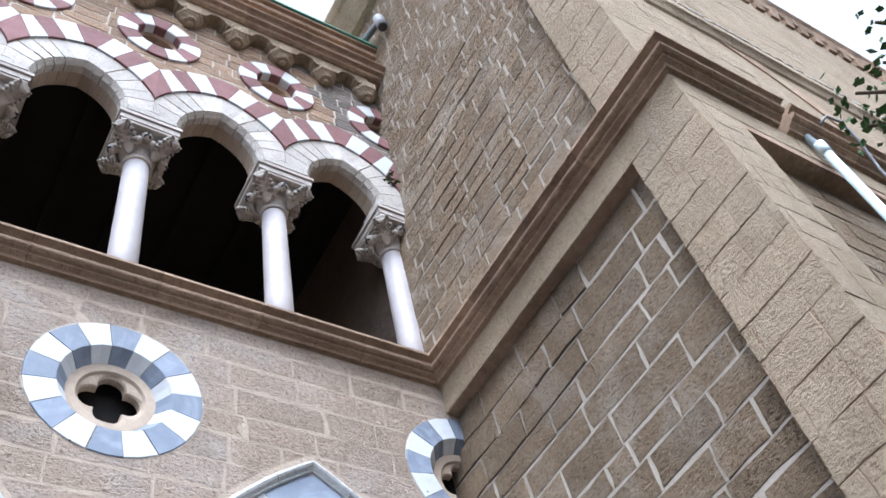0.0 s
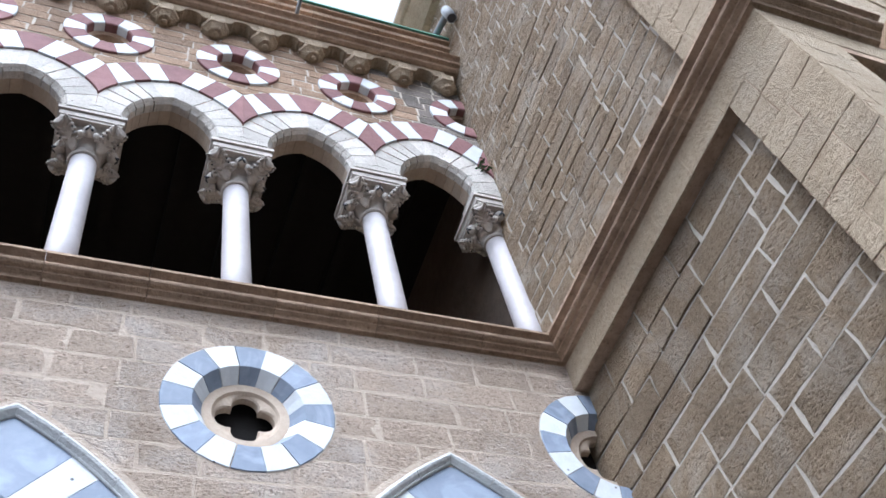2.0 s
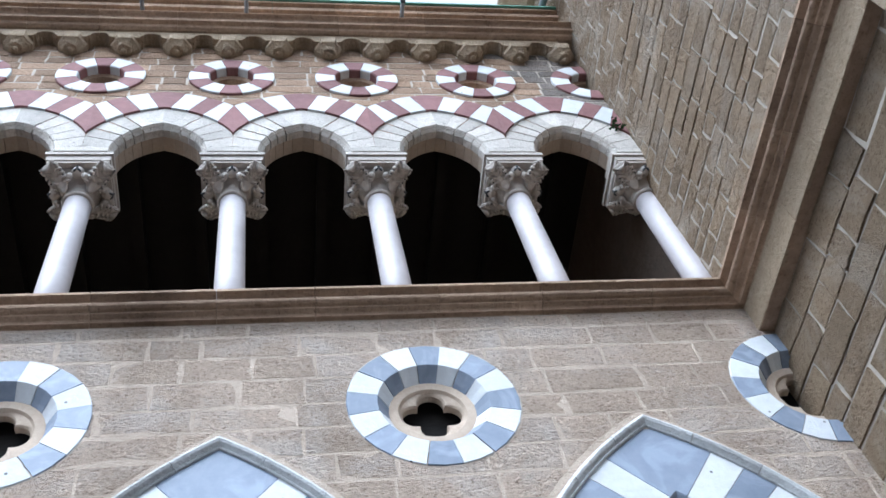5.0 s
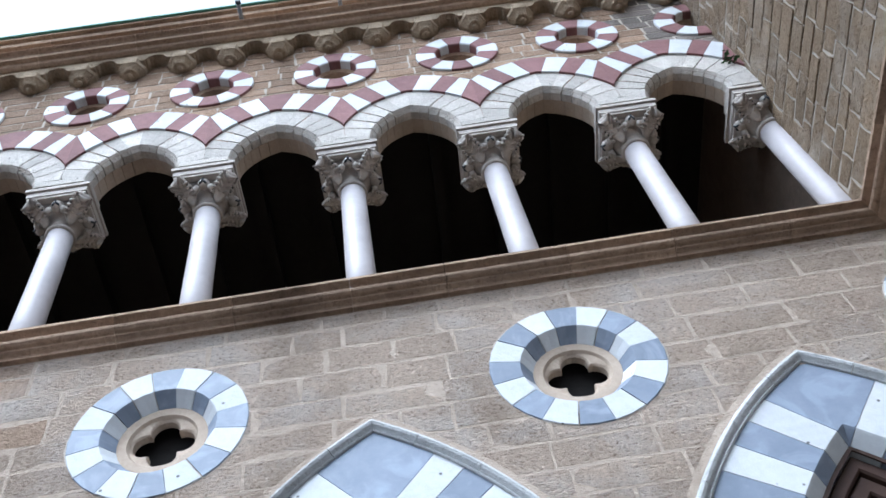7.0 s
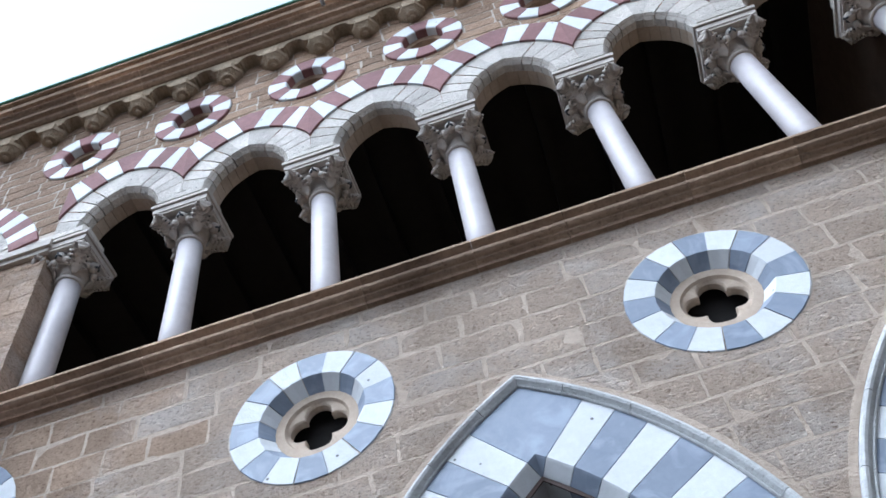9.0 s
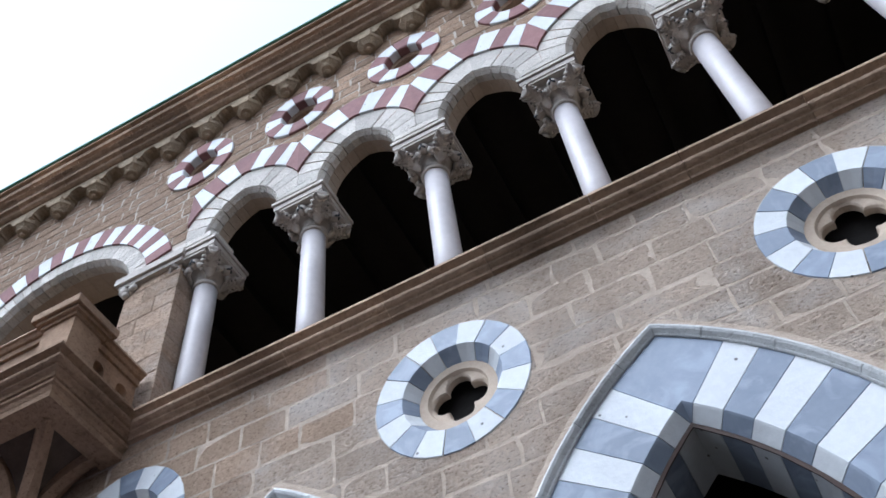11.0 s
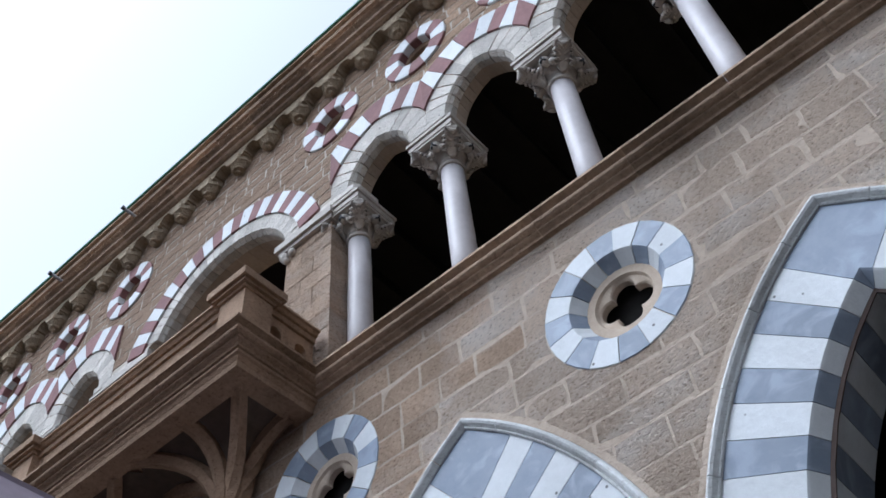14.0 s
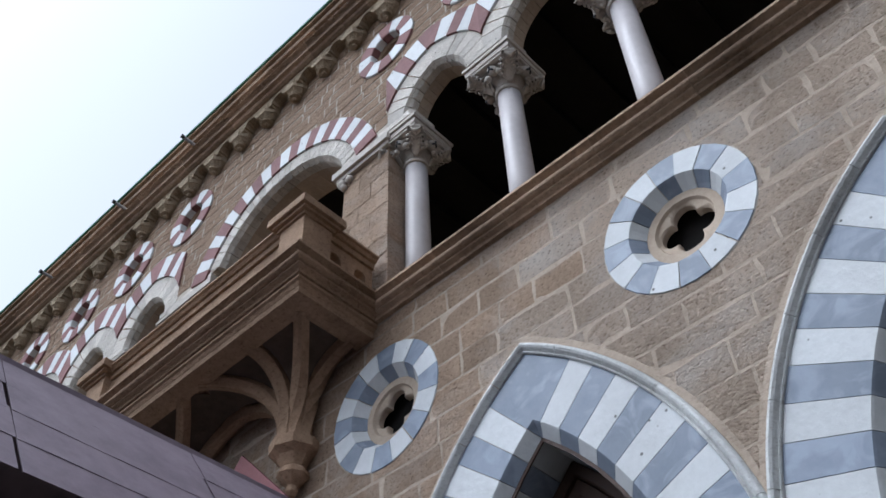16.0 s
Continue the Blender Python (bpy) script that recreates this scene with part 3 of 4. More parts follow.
def loggia_arch(x):
    ob = thing("loggia_arch", (x, 0, LZ), "pointed arch of off-white voussoirs under a red and white hood", "arch", "loggia arches")
    prof = [(W_IN + 0.05, -0.008), (W_OUT, -0.008), (W_OUT, 0.13), (0.88, 0.13), (0.88, 0.15), (W_IN, 0.15), (W_IN, 0.06)]
    band = [(W_OUT + 0.004, -0.035), (R_OUT - 0.008, -0.035), (R_OUT, -0.027), (R_OUT, 0.05), (W_OUT + 0.004, 0.05)]
    for s in (-1, 1):
        cuts = [6.5, 19, 30, 41, 52, 62.5, 90]
        for a, b in zip(cuts[:-1], cuts[1:]):
            part("voussoir", arc_block(prof, a + (random.uniform(-0.8, 0.8) if a > 7 else 0), b, s, LC, 0.797, gap=0.005), M_ARCHW, ob)
        for k in range(4):
            part("hood_block", hood_wedge(band, k, s), M_RED if k % 2 == 0 else M_WHITE, ob, "dull red hood block" if k % 2 == 0 else "white hood block")
    key = hood_wedge(band, 4, 1)
    key.add(*(lambda o: (o.v, o.f))(hood_wedge(band, 4, -1)))
    part("hood_key", key, M_RED, ob, "dull red apex block")
    for s in (-1, 1):
        for k in range(6):
            part("soffit_block", arc_block([(W_IN + 0.004, 0.153), (0.93, 0.153), (0.93, 0.335), (W_IN + 0.004, 0.335)], 7 + 10.5 * k, 90 if k == 5 else 17.5 + 10.5 * k, s, LC, 0.795, gap=0.003), M_TAN, ob, "plain tan soffit block" if k == 0 else "")
    part("bedding", arc_block([(0.755, 0.02), (1.12, 0.02), (1.12, 0.12), (0.86, 0.12), (0.86, 0.145), (0.755, 0.145)], 7, 90, 1, LC, 0.79, 12, 0).add(*(lambda o: (o.v, o.f))(arc_block([(0.755, 0.02), (1.12, 0.02), (1.12, 0.12), (0.86, 0.12), (0.86, 0.145), (0.755, 0.145)], 7, 90, -1, LC, 0.79, 12, 0))), M_MORTAR, ob)
    return ob


la = loggia_arch(LOG_X[0])
for lx in LOG_X[1:]:
    copy_thing(la, pose(lx, 0, LZ))


# ---------------- columns ----------------
def column(x, label="pale marble column with a carved grey capital"):
    ob = thing("column", (x, COL_Y, 8.376), label, "column", "loggia columns")
    part("base", Lump().turned(0, 0, [(0.21, 0.0), (0.215, 0.03), (0.2, 0.06), (0.17, 0.08), (0.185, 0.105), (0.175, 0.13), (0.15, 0.15)], 24), M_SHAFT, ob, smooth=True)
    part("shaft", Lump().turned(0, 0, [(0.148, 0.15), (0.146, 0.9), (0.142, 1.7), (0.138, 2.430)], 32), M_SHAFT, ob, "smooth pale marble shaft", smooth=True)
    cap = part("capital", Lump().turned(0, 0, [(0.138, 2.430), (0.16, 2.435), (0.168, 2.455), (0.16, 2.475), (0.15, 2.490), (0.15, 2.570)], 24), M_CAPITAL, ob, "carved grey capital", smooth=True)
    slab = Lump()
    for h, z0, z1 in ((0.318, 2.735, 2.775), (0.330, 2.775, 2.855), (0.322, 2.855, 2.868), (0.350, 2.868, 2.92), (0.342, 2.92, 2.935)):
        slab.box(-h, h, -h * 1.12, h * 0.88, z0, z1)
    part("abacus", slab, M_CAPITAL, cap)
    part("springer", Lump().loft([[(px, py, pz) for px, py in ((-0.275, -0.397), (0.275, -0.397), (0.326, -0.33), (0.326, 0.0), (-0.326, 0.0), (-0.326, -0.33))] for pz in (2.936, 3.04)]), M_ARCHW, ob, "off-white springer block")
    low = lambda z: 2.49 + (z - 2.49) * 0.78
    bell = []
    for z, r, sq in ((2.490, 0.150, 0.0), (2.572, 0.158, 0.15), (2.654, 0.18, 0.4), (2.720, 0.215, 0.65), (2.777, 0.255, 0.85), (2.810, 0.285, 0.95)):
        ring = []
        for k in range(32):
            t = 2 * math.pi * k / 32
            square = 1 / max(abs(math.cos(t)), abs(math.sin(t)))
            m = r * (1 + sq * (min(square, 1.3) - 1))
            ring.append((m * math.cos(t), m * math.sin(t), low(z)))
        bell.append(ring)
    part("bell", Lump().loft(bell), M_CAPITAL, cap, smooth=True)
    for q in range(4):
        a = math.pi / 4 + q * math.pi / 2
        ca, sa = math.cos(a), math.sin(a) * (1.08 if math.sin(a) < 0 else 0.88)

        def at(r, u, z):
            return (r * ca - u * sa, r * sa + u * ca, low(z))

        spine = [(0.165, 2.525, 0.03), (0.19, 2.570, 0.06), (0.225, 2.630, 0.085), (0.28, 2.690, 0.095), (0.345, 2.742, 0.092), (0.405, 2.775, 0.085), (0.445, 2.770, 0.075), (0.452, 2.735, 0.066), (0.43, 2.705, 0.05), (0.40, 2.700, 0.03)]
        leaf = Lump().loft([[at(r, w * u, z + v) for u, v in ((-1, 0.01), (-0.75, -0.035), (-0.3, -0.05), (0.3, -0.05), (0.75, -0.035), (1, 0.01), (0.6, 0.045), (-0.6, 0.045))] for r, z, w in spine])
        part("corner_leaf", leaf, M_CAPITAL, cap, smooth=True)
        for u in (-1, 1):
            curl = Lump()
            turn = [0.55 * k for k in range(16)]
            curl.tube([at(0.405 + 0.045 * (1 - t / 10) * math.cos(t), u * (0.083 + 0.012 * t / 8), 2.742 + 0.045 * (1 - t / 10) * math.sin(t)) for t in turn], 0.012, 5)
            for k in range(4):
                r0, z0 = 0.345 - 0.042 * k, 2.710 - 0.036 * k
                curl.tube([at(r0 + 0.02, u * 0.07, z0 - 0.035), at(r0, u * 0.098, z0 - 0.006), at(r0 - 0.012, u * 0.092, z0 + 0.03)], [0.014, 0.02, 0.01], 6)
            part("leaf_curl", curl, M_CAPITAL, cap, smooth=True)
            # dark beads paint the shade of carved slots between leaf lobes
            cuts = Lump()
            for k in range(2):
                r0, z0 = 0.335 - 0.042 * k, 2.682 - 0.036 * k
                cuts.ball(*at(r0, u * 0.086, z0 - 0.002), 0.010, 0.010, 0.014, 6, 4)
            part("leaf_slots", cuts, M_IRON_SHADE, cap)
            ribs = Lump()
            for r0, z0 in ((0.265, 2.634), (0.32, 2.682), (0.375, 2.716)):
                ribs.tube([at(r0 - 0.02, u * 0.012, z0 - 0.01), at(r0 + 0.002, u * 0.042, z0 - 0.004), at(r0 + 0.03, u * 0.07, z0 + 0.012)], [0.012, 0.02, 0.01], 6)
            part("leaf_ribs", ribs, M_CAPITAL, cap, smooth=True)
            part("side_bud", Lump().ball(*at(0.235, u * 0.115, 2.645), 0.04, 0.04, 0.044, 10, 6), M_CAPITAL, cap, smooth=True)
        b = q * math.pi / 2
        cb, sb = math.cos(b), math.sin(b)
        boss = Lump().ball(0.265 * cb, 0.265 * sb, low(2.738), 0.068, 0.068, 0.07, 14, 8)
        part("flower_boss", boss, M_CAPITAL, cap, smooth=True)
        # dark tubes on the boss paint the shade of its trefoil slots
        shade_tubes = Lump()
        for d in (math.pi / 2, math.pi * 7 / 6, math.pi * 11 / 6):
            pts = []
            for w in (0.006, 0.026, 0.044):
                o, h = w * math.cos(d), w * math.sin(d) - 0.024
                out = 0.265 + math.sqrt(max(0.069 ** 2 - o * o - h * h, 0.0))
                pts.append((out * cb - o * sb, out * sb + o * cb, low(2.738) + h))
            shade_tubes.tube(pts, [0.009, 0.015, 0.008], 6)
        part("flower_slots", shade_tubes, M_IRON_SHADE, cap)
    return ob


col = column(COL0 - BAY)
for k in range(2, 6):
    copy_thing(col, pose(COL0 - BAY * k, COL_Y, 8.376))
tagged(copy_thing(col, pose(0.035, COL_Y, 8.376)), "pale marble column half sunk in the stone wing")
tagged(copy_thing(col, pose(-9.42, COL_Y, 8.376)), "pale marble column set against a stone pier")
for k in range(6, -1, -1):
    copy_thing(col, pose(2 * BIG_X - 0.2 - (-9.42 if k == 6 else COL0 - BAY * k), COL_Y, 8.376))


# ---------------- great pointed arches ----------------
def great_arch(x, glazed, deep=0.44):
    ob = thing("pointed_arch", (x, 0, AZ), "great pointed arch striped in white and blue-grey stone", "arch", "great striped arches")
    prof = [(2.84, 0.0), (3.372, 0.0), (3.372, 0.12), (2.97, 0.4), (2.747, 0.4), (2.747, 0.094), (2.826, 0.011)]
    inner = [(2.725, 0.112), (2.775, 0.112), (2.775, 0.64), (2.725, 0.64)]
    cuts = [49.2 - 4.4 * k for k in range(13)][::-1]
    for s in (-1, 1):
        for k, (a, b) in enumerate(zip(cuts[:-1], cuts[1:])):
            white = (11 - k) % 2 == 1
            part("voussoir", arc_block(prof, a, b, s, AC), M_WHITE if not white else M_GREYM, ob, "white stone block" if not white else "blue-grey marble block")
            part("soffit_block", arc_block(inner, a, b, s, AC), M_WHITE if not white else M_GREYM, ob)
        hood = [(3.368, 0.004), (3.37, -0.016), (3.378, -0.024), (3.386, -0.016), (3.39, -0.010), (3.398, -0.022), (3.412, -0.044), (3.43, -0.054), (3.448, -0.048), (3.46, -0.03), (3.466, -0.006), (3.468, 0.06), (3.368, 0.06)]
        hc = [-9, 4, 13.5, 23, 33, 43, 52, 65]
        for a, b in zip(hc[:-1], hc[1:]):
            part("hood_mould", arc_block(hood, a, b, s, AC, 1.6, 5), M_HOOD, ob, "grey moulded hood stone")
        part("mortar_margin", arc_block([(3.470, -0.006), (3.525, -0.004), (3.525, 0.02), (3.470, 0.02)], -5, 90, s, AC, 1.6, 24, 0), M_MORTAR_N, ob, "smooth mortar strip beside the hood")
        part("reveal_bead", arc_block([(2.72, 0.096), (2.755, 0.096), (2.755, 0.110), (2.72, 0.110)], -6, 90, s, AC, steps=16, gap=0), M_WOOD, ob)
    key = arc_block(prof, cuts[-1], 90, 1, AC, gap=0.002)
    key.add(*(lambda o: (o.v, o.f))(arc_block(prof, cuts[-1], 90, -1, AC, gap=0.002)))
    part("keystone", key, M_GREYM, ob, "large blue-grey marble keystone")
    ki = arc_block(inner, cuts[-1], 90, 1, AC)
    ki.add(*(lambda o: (o.v, o.f))(arc_block(inner, cuts[-1], 90, -1, AC)))
    part("soffit_key", ki, M_GREYM, ob)
    bed = arc_block([(2.87, 0.010), (3.36, 0.010), (3.36, 0.3), (2.82, 0.3), (2.775, 0.125)], -6, 90, 1, AC, steps=14, gap=0)
    bed.add(*(lambda o: (o.v, o.f))(arc_block([(2.87, 0.010), (3.36, 0.010), (3.36, 0.3), (2.82, 0.3), (2.775, 0.125)], -6, 90, -1, AC, steps=14, gap=0)))
    part("bedding", bed, M_MORTAR, ob)
    jamb = Lump()
    for s in (-1, 1):
        a, b = sorted((s * 0.86, s * 1.6))
        jamb.box(a, b, 0.02, 0.55, -AZ + 0.002, -0.28)
    part("jamb", jamb, M_ASHLAR, ob)
    if glazed:
        for name, r0, r1, y0, y1 in (("outer_frame", 2.62, 2.722, deep, deep + 0.15), ("middle_frame", 2.50, 2.615, deep + 0.04, deep + 0.16), ("inner_frame", 2.40, 2.495, deep + 0.08, deep + 0.17)):
            win = Lump()
            for s in (-1, 1):
                win.add(*(lambda o: (o.v, o.f))(arc_block([(r0, y0 + 0.015), (r0 + 0.015, y0), (r1 - 0.012, y0), (r1, y0 + 0.02), (r1, y1), (r0, y1)], -6, 90, s, AC, steps=14, gap=0)))
            part(name, win, M_WOOD, ob, "brown painted window frame")
        bars = Lump().box(-0.03, 0.03, deep + 0.10, deep + 0.15, -0.4, 1.30)
        bars.box(-0.7, 0.7, deep + 0.10, deep + 0.15, 0.55, 0.61).box(-0.7, 0.7, deep + 0.10, deep + 0.15, -0.3, -0.2)
        for s in (-1, 1):
            bars.add([(s * 0.03, y, z) for y in (deep + 0.10, deep + 0.15) for z in (0.72, 0.79)] + [(s * 0.42, y, z) for y in (deep + 0.10, deep + 0.15) for z in (1.07, 1.14)],
                     [(0, 1, 5, 4), (2, 6, 7, 3), (0, 4, 6, 2), (1, 3, 7, 5), (0, 2, 3, 1), (4, 5, 7, 6)])
        part("glazing_bars", bars, M_WOOD, ob)
        part("pane", Lump().box(-0.75, 0.75, deep + 0.12, deep + 0.13, -0.4, 1.62), M_GLASS, ob, "dim old window glass")
    return ob


ga = great_arch(ARCH_X[1], False)
for ax in ARCH_X[3:]:
    copy_thing(ga, pose(ax, 0, AZ))
great_arch(ARCH_X[2], True)
great_arch(ARCH_X[0], True, 0.15)
# flat wall coloured near-black for the shade of the hall
tagged(Lump().box(WEST, 0.14, 2.2, 2.3, 0, 8.0).make("wall_hall", M_DARK), "near-black backing that paints shade behind the great arches", "wall", kind="structure")


# ---------------- pier beside the loggia and the wide balcony arch ----------------
def pier(x0, x1):
    ob = thing("pier", (0, 0, 0), "coursed tan stone pier beside the loggia", "pier", "stone piers")
    part("core", Lump().box(x0 + 0.012, x1 - 0.012, 0.07, 0.5, 8.376, 11.1), M_MORTAR, ob)
    z = 8.38
    row = 0
    while z < 11.05:
        h = min(0.285, 11.1 - z)
        cut = x0 + (x1 - x0) * (0.62 if row % 2 else 0.36)
        for a, b in ((x0, cut), (cut, x1)):
            part("stone", Lump().box(a + 0.006, b - 0.006, 0.05 + random.uniform(0, 0.006), 0.6, z + 0.006, z + h - 0.006), M_ASHLAR_WEST, ob)
        z += h
        row += 1
    cap = Lump()
    cap.box(x0 - 0.10, x1 + 0.03, 0.0, 0.66, 11.1, 11.17).box(x0 - 0.14, x1 + 0.06, -0.04, 0.7, 11.17, 11.285)
    part("impost", cap, M_CAPITAL, ob, "grey moulded impost")
    part("springer", Lump().box(x0 + 0.0, x1, -0.006, 0.6, 11.285, 11.42), M_ARCHW, ob)
    for sx, sz, sr in ((x0 + 0.12, 11.04, 0.06), (x0 - 0.02, 11.05, 0.07), (x0 + 0.02, 10.95, 0.05)):
        part("flower_boss", Lump().ball(sx, 0.03, sz, sr, 0.05, sr, 10, 6), M_CAPITAL, ob, smooth=True)
    return ob


pier(-10.36, -9.56)
pier(2 * BIG_X - 0.2 + 9.56, 2 * BIG_X - 0.2 + 10.36)

big = thing("balcony_arch", (BIG_X, 0, 10.93), "wide arch of off-white voussoirs under a red and white hood", "arch")
WB = [(1.31 + 0.05, -0.008), (1.60, -0.008), (1.60, 0.13), (1.45, 0.13), (1.45, 0.2), (1.31, 0.2), (1.31, 0.07)]
RB = [(1.604, -0.035), (1.96, -0.035), (1.965, -0.027), (1.965, 0.05), (1.604, 0.05)]
for k in range(26):
    a = 20 + 140 * k / 26
    part("voussoir", wheel_block(WB, a, a + 140 / 26, gap=0.005), M_ARCHW, big)
for k in range(14):
    part("soffit_block", wheel_block([(1.315, 0.203), (1.5, 0.203), (1.5, 0.6), (1.315, 0.6)], 20 + 10 * k, 30 + 10 * k), M_TAN, big)
for k in range(23):
    a = 14 + 152 * k / 23
    part("hood_block", wheel_block(RB, a, a + 152 / 23), M_WHITE if k % 2 else M_RED, big, "white hood block" if k % 2 else "dull red hood block")
part("bedding", wheel_block([(1.34, 0.02), (1.59, 0.02), (1.59, 0.12), (1.44, 0.12), (1.44, 0.19), (1.34, 0.19)], 20, 160, 30, 0), M_MORTAR, big)


# ---------------- balcony ----------------
BX0, BX1, BY = -13.58, -9.67, -1.0
balcony = thing("balcony", (0, 0, 0), "buff stone balcony with pierced parapet on ribbed brackets", "balcony")
part("floor_slab", Lump().box(BX0 + 0.02, BX1 - 0.02, BY + 0.02, 0.0, 8.14, 8.37), M_BALC, balcony)


part("edge_beam", Lump().box(BX0 + 0.02, BX1 - 0.02, BY + 0.02, BY + 0.26, 7.99, 8.139), M_BALC, balcony)
for x in (BX0 + 0.02, BX1 - 0.26):
    part("edge_beam", Lump().box(x, x + 0.24, BY + 0.262, -0.002, 7.99, 8.139), M_BALC, balcony)


def band(prof, corners, mat, name):
    pts = [Vector(c) for c in corners]
    ways = [(pts[i + 1] - pts[i]).normalized() for i in range(len(pts) - 1)]
    rings = []
    for i, p in enumerate(pts):
        d = ways[min(i, len(ways) - 1)]
        n1 = Vector((-d.y, d.x))
        ring = []
        for off, z in prof:
            q = p + n1 * -off
            if 0 < i < len(ways):
                e = ways[i - 1]
                q = p + (n1 + Vector((-e.y, e.x))) * -off
            ring.append((q.x, q.y, z))
        rings.append(ring)
    part(name, Lump().loft(rings), mat, balcony)


AROUND = [(BX1, 0.0), (BX1, BY), (BX0, BY), (BX0, 0.0)]
band(SILL, AROUND, M_BALC, "edge_moulding")
band([(0.10, 8.15), (-0.03, 8.15), (-0.035, 8.11), (-0.01, 8.10), (0.01, 8.07), (0.02, 8.06), (0.24, 8.06), (0.24, 8.15)], AROUND, M_BALC, "bed_moulding")
RAIL = [(0.22, 9.16), (-0.03, 9.16), (-0.04, 9.12), (-0.015, 9.11), (0.01, 9.075), (0.035, 9.07), (0.04, 9.0), (0.22, 9.0)]
band(RAIL, AROUND, M_BALC, "hand_rail")
# parapet panels, pierced by small round-headed openings
def panel(x0, x1, y0, y1, along, count, name):
    length = (x1 - x0) if along == "x" else (y1 - y0)
    pitch = length / count
    for k in range(count):
        s, e = k * pitch + 0.001, (k + 1) * pitch - 0.001
        m, hw, zl, zs = (s + e) / 2, min(0.08, pitch * 0.3), 8.50, 8.80
        inner = [(m - hw, zl), (m, zl), (m + hw, zl), (m + hw, (zl + zs) / 2)] + [(m + hw * math.cos(math.pi * q / 8), zs + hw * math.sin(math.pi * q / 8)) for q in range(9)] + [(m - hw, (zl + zs) / 2)]
        outer = []
        for px, pz in inner:
            dx, dz = px - m, pz - 8.68
            f = min(((e - s) / 2) / abs(dx) if dx else 99, (9.0 - 8.68) / dz if dz > 1e-6 else ((8.68 - 8.37) / -dz if dz < -1e-6 else 99))
            outer.append((m + dx * f, 8.68 + dz * f))
        outer[0], outer[2] = (s, 8.37), (e, 8.37)
        near = lambda c: min(range(len(outer)), key=lambda q: (outer[q][0] - c[0]) ** 2 + (outer[q][1] - c[1]) ** 2)
        for c in ((e, 9.0), (s, 9.0)):
            outer[near(c)] = c
        place = (lambda u, d, z: (x0 + u, y0 + d * (y1 - y0), z)) if along == "x" else (lambda u, d, z: (x0 + d * (x1 - x0), y0 + u, z))
        loops = [[place(u, d, z) for u, z in loop] for loop, d in ((outer, 0), (inner, 0), (inner, 1), (outer, 1), (outer, 0))]
        part(name, Lump().loft(loops, caps=False), M_BALC, balcony, "pierced stone panel" if k == 0 else "")


panel(BX0 + 0.3, BX1 - 0.3, BY + 0.07, BY + 0.19, "x", 14, "front_panel")
panel(BX1 - 0.19, BX1 - 0.07, BY + 0.3, 0.0, "y", 2, "side_panel")
panel(BX0 + 0.07, BX0 + 0.19, BY + 0.3, 0.0, "y", 2, "side_panel")
for px in (BX1 - 0.17, BX0 + 0.17):
    post = part("post", Lump().box(px - 0.19, px + 0.19, BY - 0.03, BY + 0.34, 8.38, 9.06), M_BALC, balcony)
    cp = Lump()
    for h, z0, z1 in ((0.21, 9.02, 9.06), (0.25, 9.06, 9.10), (0.29, 9.10, 9.20)):
        cp.box(px - h, px + h, BY + 0.155 - h, BY + 0.155 + h, z0, z1)
    part("post_cap", cp, M_BALC, post)


def bracket(x, inward):
    """A clustered stem on the wall from which ribs fan out to the balcony's edge; curved cells close the spaces between."""
    b = part("bracket", Lump().turned(x, -0.12, [(0.03, 6.58), (0.06, 6.62), (0.05, 6.68), (0.10, 6.72), (0.16, 6.78), (0.15, 6.83), (0.11, 6.87), (0.17, 6.98), (0.25, 7.03), (0.26, 7.13), (0.20, 7.15), (0.12, 7.17)], 8), M_BALC, balcony, "ribbed stone bracket")
    ends = [(BX1 - 0.22 if inward > 0 else BX0 + 0.22, -0.12), (BX1 - 0.22 if inward > 0 else BX0 + 0.22, BY + 0.22), (x - 0.05 * inward, BY + 0.22), (x - 0.85 * inward, BY + 0.22), (x - 1.25 * inward, -0.12)]

    def curve(end, lift):
        pts = []
        for j in range(11):
            u = radians(9 * j)
            out, z = (1 - math.cos(u)) ** 1.15, 7.12 + lift + 0.93 * math.sin(u)
            d = Vector((end[0] - x, end[1] + 0.12))
            s = d.normalized() * 0.09 * (1 - out)
            pts.append((x + d.x * out + s.x, -0.12 + d.y * out + s.y, z))
        return pts

    for k, end in enumerate(ends):
        pts = curve(end, 0.0)
        rib = part("rib", Lump().tube(pts, [0.10 - 0.015 * j / 10 for j in range(11)], 6), M_BALC, b)
        part("rib_roll", Lump().tube([(px, py, pz - 0.06) for px, py, pz in pts[1:]], 0.03, 6), M_BALC, rib)
    for k in range(4):
        one, two = curve(ends[k], 0.03), curve(ends[k + 1], 0.03)
        rows = []
        for p, q in zip(one, two):
            rows.append([tuple(Vector(p).lerp(Vector(q), t) + Vector((0, 0, 0.025 * math.sin(math.pi * t)))) for t in (0, 0.25, 0.5, 0.75, 1)])
        # webs coloured darker than the ribs to paint the underside's shade
        part("vault_cell", Lump().loft(rows, closed=False, caps=False), M_SIDE, b, "vault web, brown stone colour darkened for shade")


bracket(BX1 - 0.96, 1)
bracket(BX0 + 0.96, -1)


